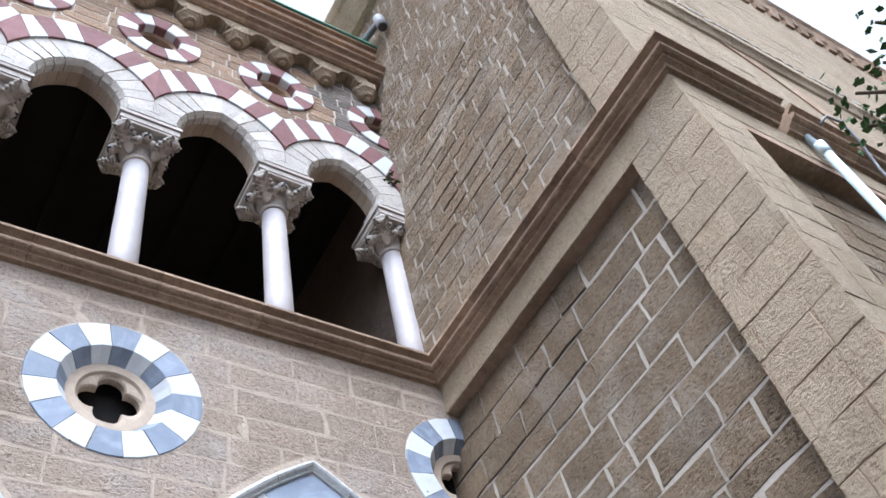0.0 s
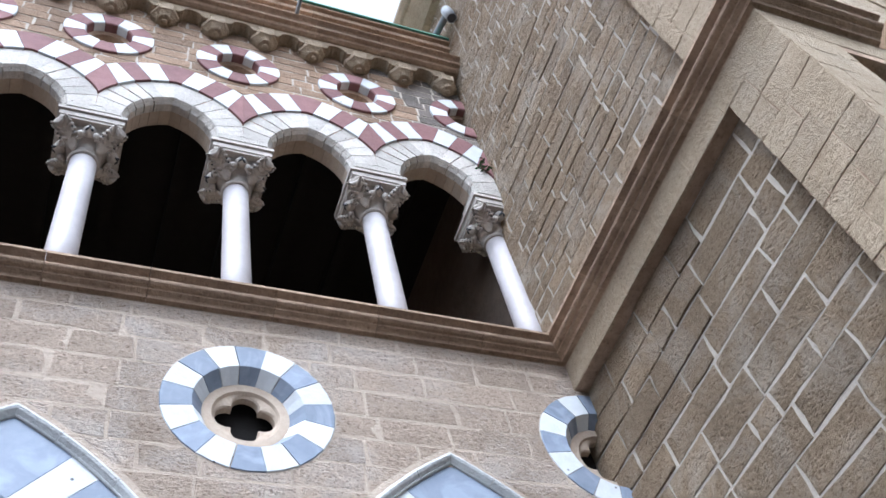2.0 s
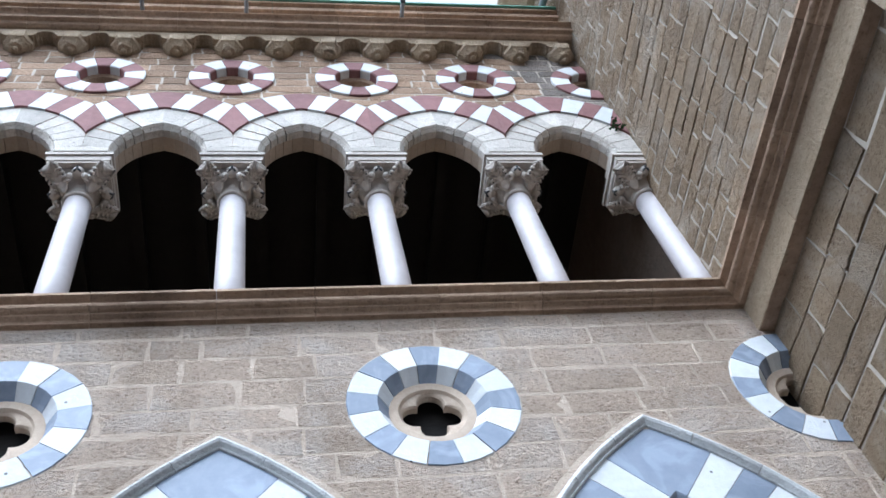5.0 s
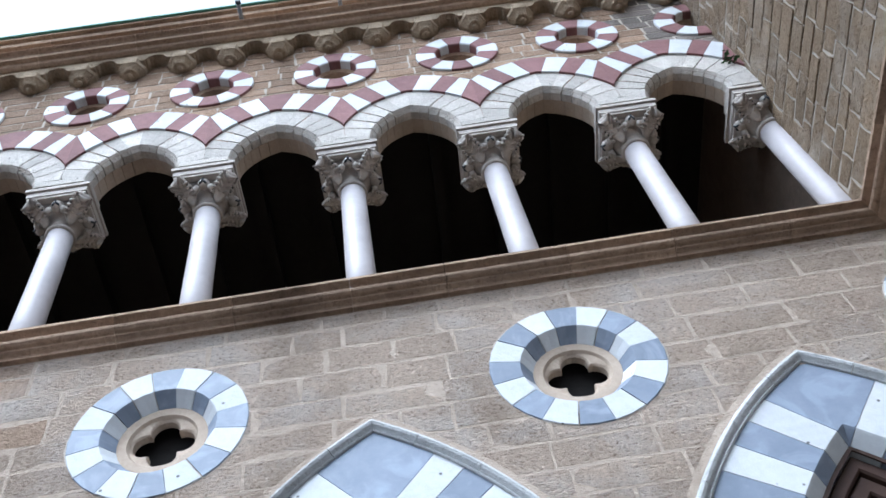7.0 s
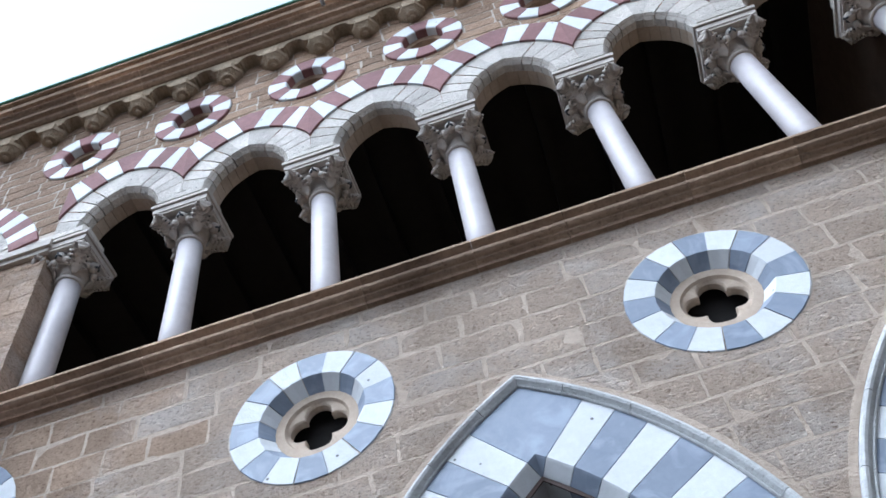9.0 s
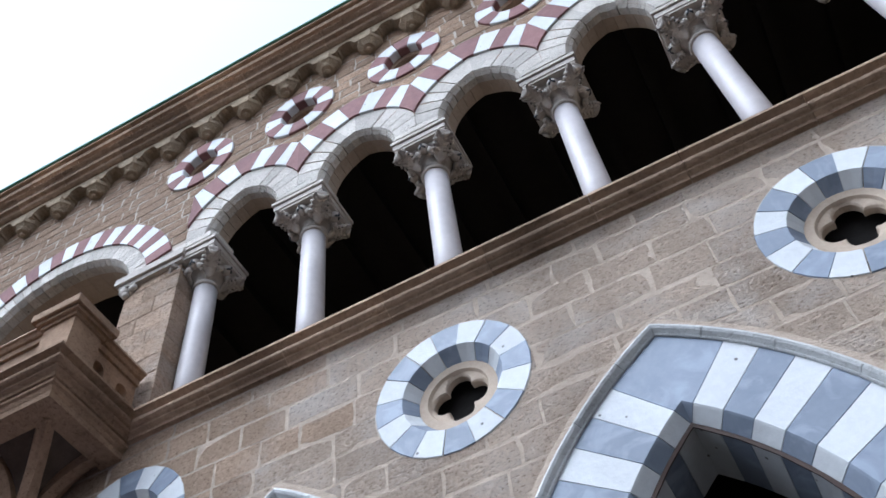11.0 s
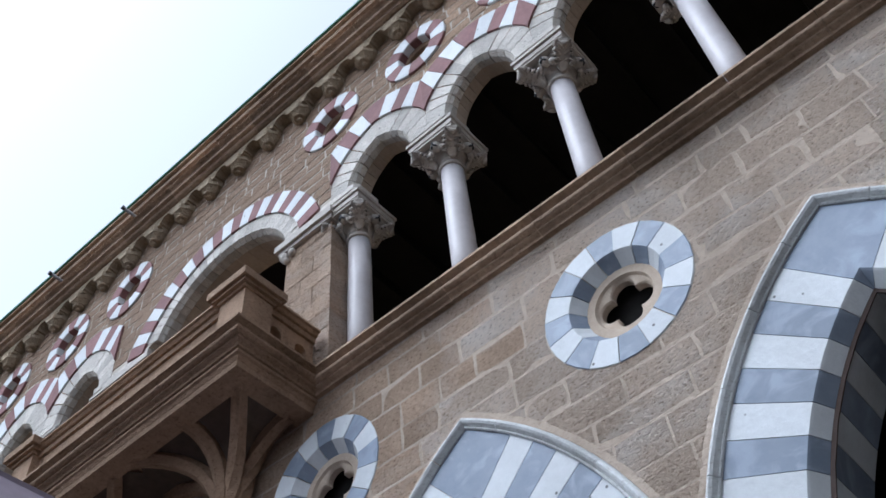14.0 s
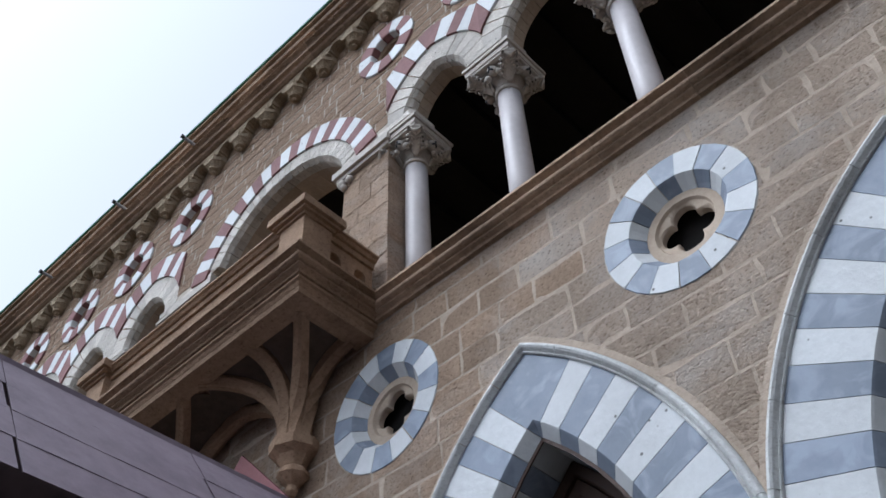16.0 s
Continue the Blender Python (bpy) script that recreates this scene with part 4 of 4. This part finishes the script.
# ---------------- drain spouts, pipes, rods ----------------
def spout(x):
    ob = thing("drain_spout", (x, -0.40, 14.73), "short grey metal drain spout on the cornice ledge", "spout", "drain spouts")
    part("tube", Lump().tube([(0, 0.22, 0.0), (0, 0.0, 0.01), (0, -0.24, 0.01)], 0.03, 10), M_ZINC, ob, smooth=True)
    part("collar", Lump().tube([(0, -0.21, 0.01), (0, -0.26, 0.01)], 0.038, 10), M_IRON_SHADE, ob)
    part("seat", Lump().box(-0.07, 0.07, 0.06, 0.2, -0.04, 0.02), M_MOULD, ob)
    return ob


sp = spout(-2.42)
for x in (-4.585, -5.97, -13.8, -15.8, -18.2):
    copy_thing(sp, pose(x, -0.40, 14.73))

dp = thing("rain_pipe", (-0.06, 0, 15.2), "grey metal rain pipe with a short open outlet", "pipe")
part("slanting_pipe", Lump().tube([(0.0, 0.25, 0.85), (0.0, 0.0, 0.72), (0.0, -0.72, 0.40)], 0.055, 12), M_ZINC, dp, smooth=True)
part("outlet", Lump().tube([(0.0, -0.70, 0.52), (0.0, -0.72, 0.38), (0.0, -0.74, 0.12)], 0.085, 14), M_ZINC, dp, smooth=True)
# dark disc on the closed end paints the shade of the bore
part("dark_bore", Lump().tube([(0.0, -0.74, 0.13), (0.0, -0.741, 0.115)], 0.07, 14), M_IRON_SHADE, dp)

# ---------------- south side of the wing ----------------
wp = thing("water_pipe", (1.54, -3.80, 0), "pale blue plastic water pipe on the stone wing", "pipe")
part("tube", Lump().tube([(0, 0, 0), (0, 0, 5), (0, 0, 8.0)], 0.04, 12), M_PIPE, wp, smooth=True)
part("upper_tube", Lump().tube([(0, 0.02, 8.0), (0, 0.05, 8.35), (0, 0.06, 8.52)], 0.038, 12), M_PIPE, wp, smooth=True)
part("socket", Lump().tube([(0, 0, 7.86), (0, 0, 8.02)], 0.05, 12), M_PIPE, wp, smooth=True)
cable = thing("cable", (1.57, -3.92, 7.2), "thin grey cable looped against the stone wing", "cable")
part("wire", Lump().tube([(0.0, 0.0, 1.0), (0.1, -0.06, 1.12), (0.25, -0.08, 1.1), (0.36, -0.05, 0.9), (0.38, 0.0, 0.5), (0.38, 0.02, -0.6)], 0.014, 6), M_ZINC, cable, smooth=True)

relief = thing("relieving_arch", (0.9, -3.62, 8.4), "flat relieving arch of brown blocks on the wing", "arch")
for k in range(13):
    a = 8 + 6.2 * k
    part("voussoir", wheel_block([(3.05, -0.02), (3.35, -0.02), (3.35, 0.03), (3.05, 0.03)], a, a + 6.2), M_MOULD if k % 3 else M_DRESSED, relief)
LEDGE = [(0.02, 11.42), (-0.09, 11.36), (-0.10, 11.30), (-0.06, 11.24), (-0.035, 11.16), (0.02, 11.12)]
run("ledge_east", LEDGE, [(9.5, -3.62), (1.0, -3.62)], M_DRESSED, "buff stone weathering ledge on the wing", length=0.8)
EAVE = [(0.02, 16.35), (-0.16, 16.35), (-0.16, 16.27), (-0.11, 16.2), (-0.07, 16.05), (0.02, 16.0)]
run("eaves_east", EAVE, [(12.0, -3.62), (2.5, -3.62)], M_MOULD, "brown stone eaves cornice of the wing", length=1.0)
for k in range(24):
    d = thing("dentil", (2.8 + 0.36 * k, -3.62, 15.72), "small brown stone block under the eaves", "corbel", "blocks under the eaves")
    part("block", Lump().loft([[(-0.1, 0.02, 0), (0.1, 0.02, 0), (0.1, -0.05, 0), (-0.1, -0.05, 0)], [(-0.1, 0.02, 0.16), (0.1, 0.02, 0.16), (0.1, -0.09, 0.16), (-0.1, -0.09, 0.16)]]), M_MOULD, d)


def tin_sheet(x, y, z, w):
    t = thing("tin_sheet", (x, y, z), "pale corrugated metal sheet lying on the ledge", "metal sheet", "sheets on the ledge")
    rows = []
    for j in range(2):
        rows.append([(w * (k / 24 - 0.5), -0.105 - 0.03 * j - 0.004 * math.sin(k * math.pi / 2), 0.05 - 0.17 * j) for k in range(25)])
    v = rows[0] + rows[1] + [(a, b - 0.004, c) for a, b, c in rows[0] + rows[1]]
    f = [(k, k + 1, 26 + k, 25 + k) for k in range(24)] + [(50 + k, 75 + k, 76 + k, 51 + k) for k in range(24)]
    part("sheet", Lump().add(v, f), M_WHITE, t)
    return t


for x, w in ((1.75, 0.5), (2.4, 0.6), (3.15, 1.1), (4.1, 0.6), (4.9, 0.5), (5.8, 1.0)):
    tin_sheet(x, -3.62, 11.42, w)


# ---------------- small plant in the corner and the overhanging tree ----------------
def leaf_mesh(lump, at, size, rnd):
    d = Vector((rnd.uniform(-1, 1), rnd.uniform(-1, 1), rnd.uniform(-1.0, 0.3))).normalized()
    s = d.cross(Vector((rnd.uniform(-1, 1), rnd.uniform(-1, 1), 1))).normalized()
    n = d.cross(s)
    p = Vector(at)
    tip, mid = p + d * size, p + d * size * 0.45 - n * size * 0.08
    lump.add([p, mid + s * size * 0.36 + n * size * 0.1, p + d * size * 0.78 + s * size * 0.2 + n * size * 0.05, tip, p + d * size * 0.78 - s * size * 0.2 + n * size * 0.05, mid - s * size * 0.36 + n * size * 0.1, mid],
             [(0, 1, 6), (1, 2, 3, 6), (6, 3, 4, 5), (0, 6, 5)])


rnd = random.Random(5)
fern = thing("wall_plant", (-0.06, -0.03, 11.95), "small green weed growing in the wall corner", "plant")
ft = Lump()
for k in range(34):
    leaf_mesh(ft, (rnd.gauss(0, 0.032), rnd.gauss(-0.02, 0.02), rnd.gauss(0, 0.06)), 0.055, rnd)
part("leaves", ft, M_LEAF, fern)
part("stem", Lump().tube([(0.06, 0.03, -0.1), (0.02, 0.0, 0.0), (0.0, -0.03, 0.08)], 0.008, 5), M_BARK, fern)

tree = thing("tree", (3.4, -6.6, 0), "leafy tree overhanging the corner of the wing", "tree")
part("trunk", Lump().tube([(0, 0, 0), (0.05, 0.02, 2.0), (-0.05, 0.1, 4.0), (0.1, 0.2, 6.0), (0.0, 0.3, 8.0)], [0.2, 0.17, 0.14, 0.1, 0.05], 10), M_BARK, tree, smooth=True)
tips = [(-3.02, 1.7, 7.1), (-2.87, 1.88, 6.95), (-2.89, 2.14, 6.94), (-2.76, 2.15, 6.82), (-2.76, 2.28, 6.79), (-2.84, 1.72, 6.93), (-2.65, 2.06, 6.72), (-2.66, 1.81, 6.75)]
crown = Lump()
for k, tip in enumerate(tips):
    base = Vector((0.05, 0.2, 5.4 + 0.2 * k))
    mid = base.lerp(Vector(tip), 0.5) + Vector((0, 0, 0.25))
    part("limb", Lump().tube([base, mid, tip], [0.05, 0.03, 0.012], 6), M_BARK, tree, smooth=True)
    for q in range(130):
        u = rnd.uniform(0.45, 1.03)
        p = mid.lerp(Vector(tip), (u - 0.5) * 2) if u > 0.5 else base.lerp(mid, u * 2)
        leaf_mesh(crown, (p.x + rnd.gauss(0, 0.08), p.y + rnd.gauss(0, 0.08), p.z + rnd.gauss(-0.03, 0.12)), rnd.uniform(0.05, 0.085), rnd)
tagged(part("crown", crown, M_LEAF, tree, "scattered dark green leaves"), kind="stuff")

# ---------------- porch roof below the balcony ----------------
RX, RZ = -9.94, 5.93
porch = thing("porch_roof", (RX, 0, RZ), "steep porch roof of overlapping mauve-grey weathered sheets", "roof")
sx, sz = math.cos(radians(53)), -math.sin(radians(53))
for side in (1, -1):
    for row in range(4):
        for colm in range(3):
            u0, u1 = 0.02 + 0.42 * row, 0.02 + 0.42 * row + 0.46
            y0, y1 = -0.12 - 1.55 * colm - 0.02 * (row % 2), -0.12 - 1.55 * (colm + 1) + 0.01
            lift = 0.03 - 0.006 * row + rnd.uniform(0, 0.004)
            n = 5
            v = []
            for th in (0.0, 0.005):
                for a in range(n + 1):
                    yy = y0 + (y1 - y0) * a / n
                    for u in (u0, u1):
                        warp = lift + th + 0.002 * math.sin(3.1 * a + row) * (u == u1) - (0.003 if u == u1 else 0)
                        v.append((side * (u * sx - warp * sz), yy, u * sz + warp * sx))
            m = 2 * (n + 1)
            f = [(2 * a, 2 * a + 1, 2 * a + 3, 2 * a + 2) for a in range(n)] + [(m + 2 * a, m + 2 * a + 2, m + 2 * a + 3, m + 2 * a + 1) for a in range(n)]
            f += [(2 * a + 1, m + 2 * a + 1, m + 2 * a + 3, 2 * a + 3) for a in range(n)] + [(2 * a, 2 * a + 2, m + 2 * a + 2, m + 2 * a) for a in range(n)]
            f += [(0, m, m + 1, 1), (2 * n, 2 * n + 1, m + 2 * n + 1, m + 2 * n)]
            part("sheet", Lump().add(v, f), M_SHEET, porch)
part("ridge_batten", Lump().box(-0.035, 0.035, -4.77, -0.1, -0.03, 0.05), M_SHEET, porch)
part("barge_board", Lump().loft([[(-1.25, -0.34, 1.28), (-1.25, -0.30, 1.28), (-1.38, -0.30, 1.12), (-1.38, -0.34, 1.12)], [(0.02, -0.34, -0.06), (0.02, -0.30, -0.06), (-0.12, -0.30, -0.2), (-0.12, -0.34, -0.2)]]), M_REDP, porch, "dull red painted barge board")
frame_l = Lump()
for y in (-0.3, -2.2, -4.5):
    for side in (1, -1):
        frame_l.tube([(0, y, -0.03), (side * 1.75 * sx, y, 1.75 * sz - 0.03)], 0.04, 6)
part("rafters", frame_l, M_WOOD, porch)
for y in (-0.5, -4.5):
    for side in (1, -1):
        part("post", Lump().box(side * 1.0 - 0.06, side * 1.0 + 0.06, y - 0.06, y + 0.06, -RZ, 1.68 * sz), M_WOOD, porch)


# ---------------- stones: the last and smallest pieces ----------------
def stone_face(rect, plane, off, solid=None, bev=0.003, shake=0.008):
    """One squared stone on a wall: plane maps (along, depth, z) to the world."""
    a, b, c, d = rect
    j = lambda: random.uniform(-shake, shake)
    lump = Lump()
    pieces = [rect] if solid is None else cells(a, b, c, d, solid, 0.055)
    if not pieces:
        return None
    if len(pieces) == 1 and pieces[0] == rect:
        mx, mz = (a + b) / 2, (c + d) / 2
        outer = [(a, c), (mx, c), (b, c), (b, mz), (b, d), (mx, d), (a, d), (a, mz)]
        outer = [(x + j(), z + j()) for x, z in outer]
        front = [(x + (mx - x) * bev * 2 / (b - a), z + (mz - z) * bev * 2 / (d - c)) for x, z in outer]
        v = [plane(x, 0.03, z) for x, z in outer] + [plane(x, off + bev * 0.8, z) for x, z in outer] + [plane(x, off + random.uniform(-0.002, 0.002), z) for x, z in front] + [plane(mx, off - 0.002, mz)]
        lump.add(v, [(16 + k, 16 + (k + 1) % 8, 24) for k in range(8)] + [(k, (k + 1) % 8, 8 + (k + 1) % 8, 8 + k) for k in range(8)] + [(8 + k, 8 + (k + 1) % 8, 16 + (k + 1) % 8, 16 + k) for k in range(8)])
    else:
        for x0, x1, z0, z1 in pieces:
            v = [plane(x, y, z) for x in (x0, x1) for y in (off, 0.03) for z in (z0, z1)]
            lump.add(v, [(0, 1, 3, 2), (4, 6, 7, 5), (0, 4, 5, 1), (2, 3, 7, 6), (0, 2, 6, 4), (1, 5, 7, 3)])
    return lump


def coursed(parent, mat, a0, a1, z0, z1, height, length, plane, solid=None, joint=0.012, near=None, most=300, rough=0.006, skip=None, wild=0.1, proud=None, other=None, last=None):
    """Courses of squared stones. near(a, z): which of them stand as pieces of their own; the rest go into one mesh."""
    rest = Lump()
    z, made = z0, 0
    while z < z1 - 0.05:
        h = height * random.uniform(1 - wild, 1 + wild)
        if z + h > z1 - 0.4 * height:
            h = z1 - z
        a = a0 - random.uniform(0, 0.6) * length
        while a < a1:
            w = length * random.uniform(0.7 - wild, 1.35 + wild)
            r = (max(a, a0) + joint / 2, min(a + w, a1) - joint / 2, z + joint / 2, z + h - joint / 2)
            if r[1] - r[0] > 0.05:
                s = solid
                if s is not None and s(*r) == 1:
                    s = None
                out = 0.0015 + random.uniform(0, rough) + (proud(a, z) if proud else 0.0)
                lump = stone_face(r, plane, -out, s, shake=0.007 + joint * 0.25)
                if lump and not (skip and skip(*r)):
                    if made < most and (near is None or near(a, z)):
                        part("stone", lump, other[1] if other and other[0](a, z) else mat, parent)
                        made += 1
                    else:
                        rest.add(lump.v, lump.f)
            a += w
        z += h
    if rest.v:
        tagged(part("stone_courses", rest, last or mat, parent, "further courses of squared stone"), kind="stuff")


def any_edge(inside):
    def solid(x0, x1, z0, z1):
        n = 5
        hits = sum(inside(x0 + (x1 - x0) * p / (n - 1), z0 + (z1 - z0) * q / (n - 1)) for p in range(n) for q in range(n))
        return 1 if hits == 0 else 0 if hits == n * n else 0.5
    return solid


on_north = lambda a, d, z: (a, d, z)
coursed(north_low, M_ASHLAR, -14.2, 0.09, 3.9, 8.14, 0.266, 0.60, on_north, any_edge(inside_low), joint=0.026, rough=0.0015, near=lambda a, z: a > -9.9, most=300, other=(lambda a, z: a < -7.9 + 0.5 * (z - 7.0) + random.uniform(-0.5, 0.5), M_ASHLAR_WEST), last=M_ASHLAR_WEST)
coursed(north_up, M_ASHLAR_UP, -20.0, 0.12, 11.5, 14.66, 0.205, 0.42, on_north, any_edge(inside_up), joint=0.026, rough=0.004, other=(lambda a, z: -1.05 < a + 0.25 * (z - 13) + random.uniform(-0.25, 0.25) < -0.25, M_STAINED), near=lambda a, z: a > -8.5, most=290)
east_panel = lambda a, d, z: (0.095 + d, a, z)
coursed(wall_east, M_ROUGH, -3.03, 0.3, 3.2, 7.81, 0.27, 0.55, east_panel, joint=0.028, rough=0.006, wild=0.28, proud=lambda a, z: random.uniform(0.004, 0.02) if z > 6.3 - 0.8 * a - 1.0 and z > 5.6 else 0.0, most=140)
east_jamb = lambda a, d, z: (-0.05 + d, a, z)
coursed(wall_dressing, M_DRESSED, -3.72, -3.03, 3.2, 7.81, 0.31, 0.45, east_jamb, joint=0.008, rough=0.004, most=40)
coursed(wall_dressing, M_DRESSED, -3.72, 0.0, 7.81, 8.14, 0.33, 0.9, east_jamb, joint=0.008, rough=0.003, most=10)
east_up = lambda a, d, z: (0.07 + d, a, z)
coursed(wall_east, M_ROUGH, -3.0, 0.33, 8.38, 16.7, 0.225, 0.40, east_up, joint=0.026, rough=0.003, wild=0.2, proud=lambda a, z: random.uniform(0.0, 0.012) if -2.1 < a < -0.7 and random.random() < 0.75 and z < 12.5 else 0.0, near=lambda a, z: z < 12.5, most=150)
east_pil = lambda a, d, z: (-0.03 + d, a, z)
coursed(wall_dressing, M_DRESSED, -3.62, -3.0, 8.38, 16.7, 0.3, 0.4, east_pil, joint=0.007, rough=0.003, near=lambda a, z: z < 11, most=30)
south_face = lambda a, d, z: (a, -3.72 + d, z)
coursed(wall_dressing, M_DRESSED, -0.05, 0.55, 5.0, 7.81, 0.31, 0.4, south_face, joint=0.008, rough=0.004, most=30)
coursed(wall_dressing, M_DRESSED, -0.05, 7.0, 7.81, 8.14, 0.33, 0.8, south_face, joint=0.008, rough=0.004, most=30)
south_panel = lambda a, d, z: (a, -3.545 + d, z)
coursed(wall_east, M_ROUGH, 0.55, 7.0, 5.0, 7.70, 0.27, 0.55, south_panel, joint=0.03, rough=0.01, most=40)
south_up = lambda a, d, z: (a, -3.62 + d, z)
coursed(wall_dressing, M_DRESSED, -0.03, 9.0, 8.38, 16.05, 0.31, 0.7, south_up, joint=0.006, rough=0.003, near=lambda a, z: z < 11 and a < 4, most=60)
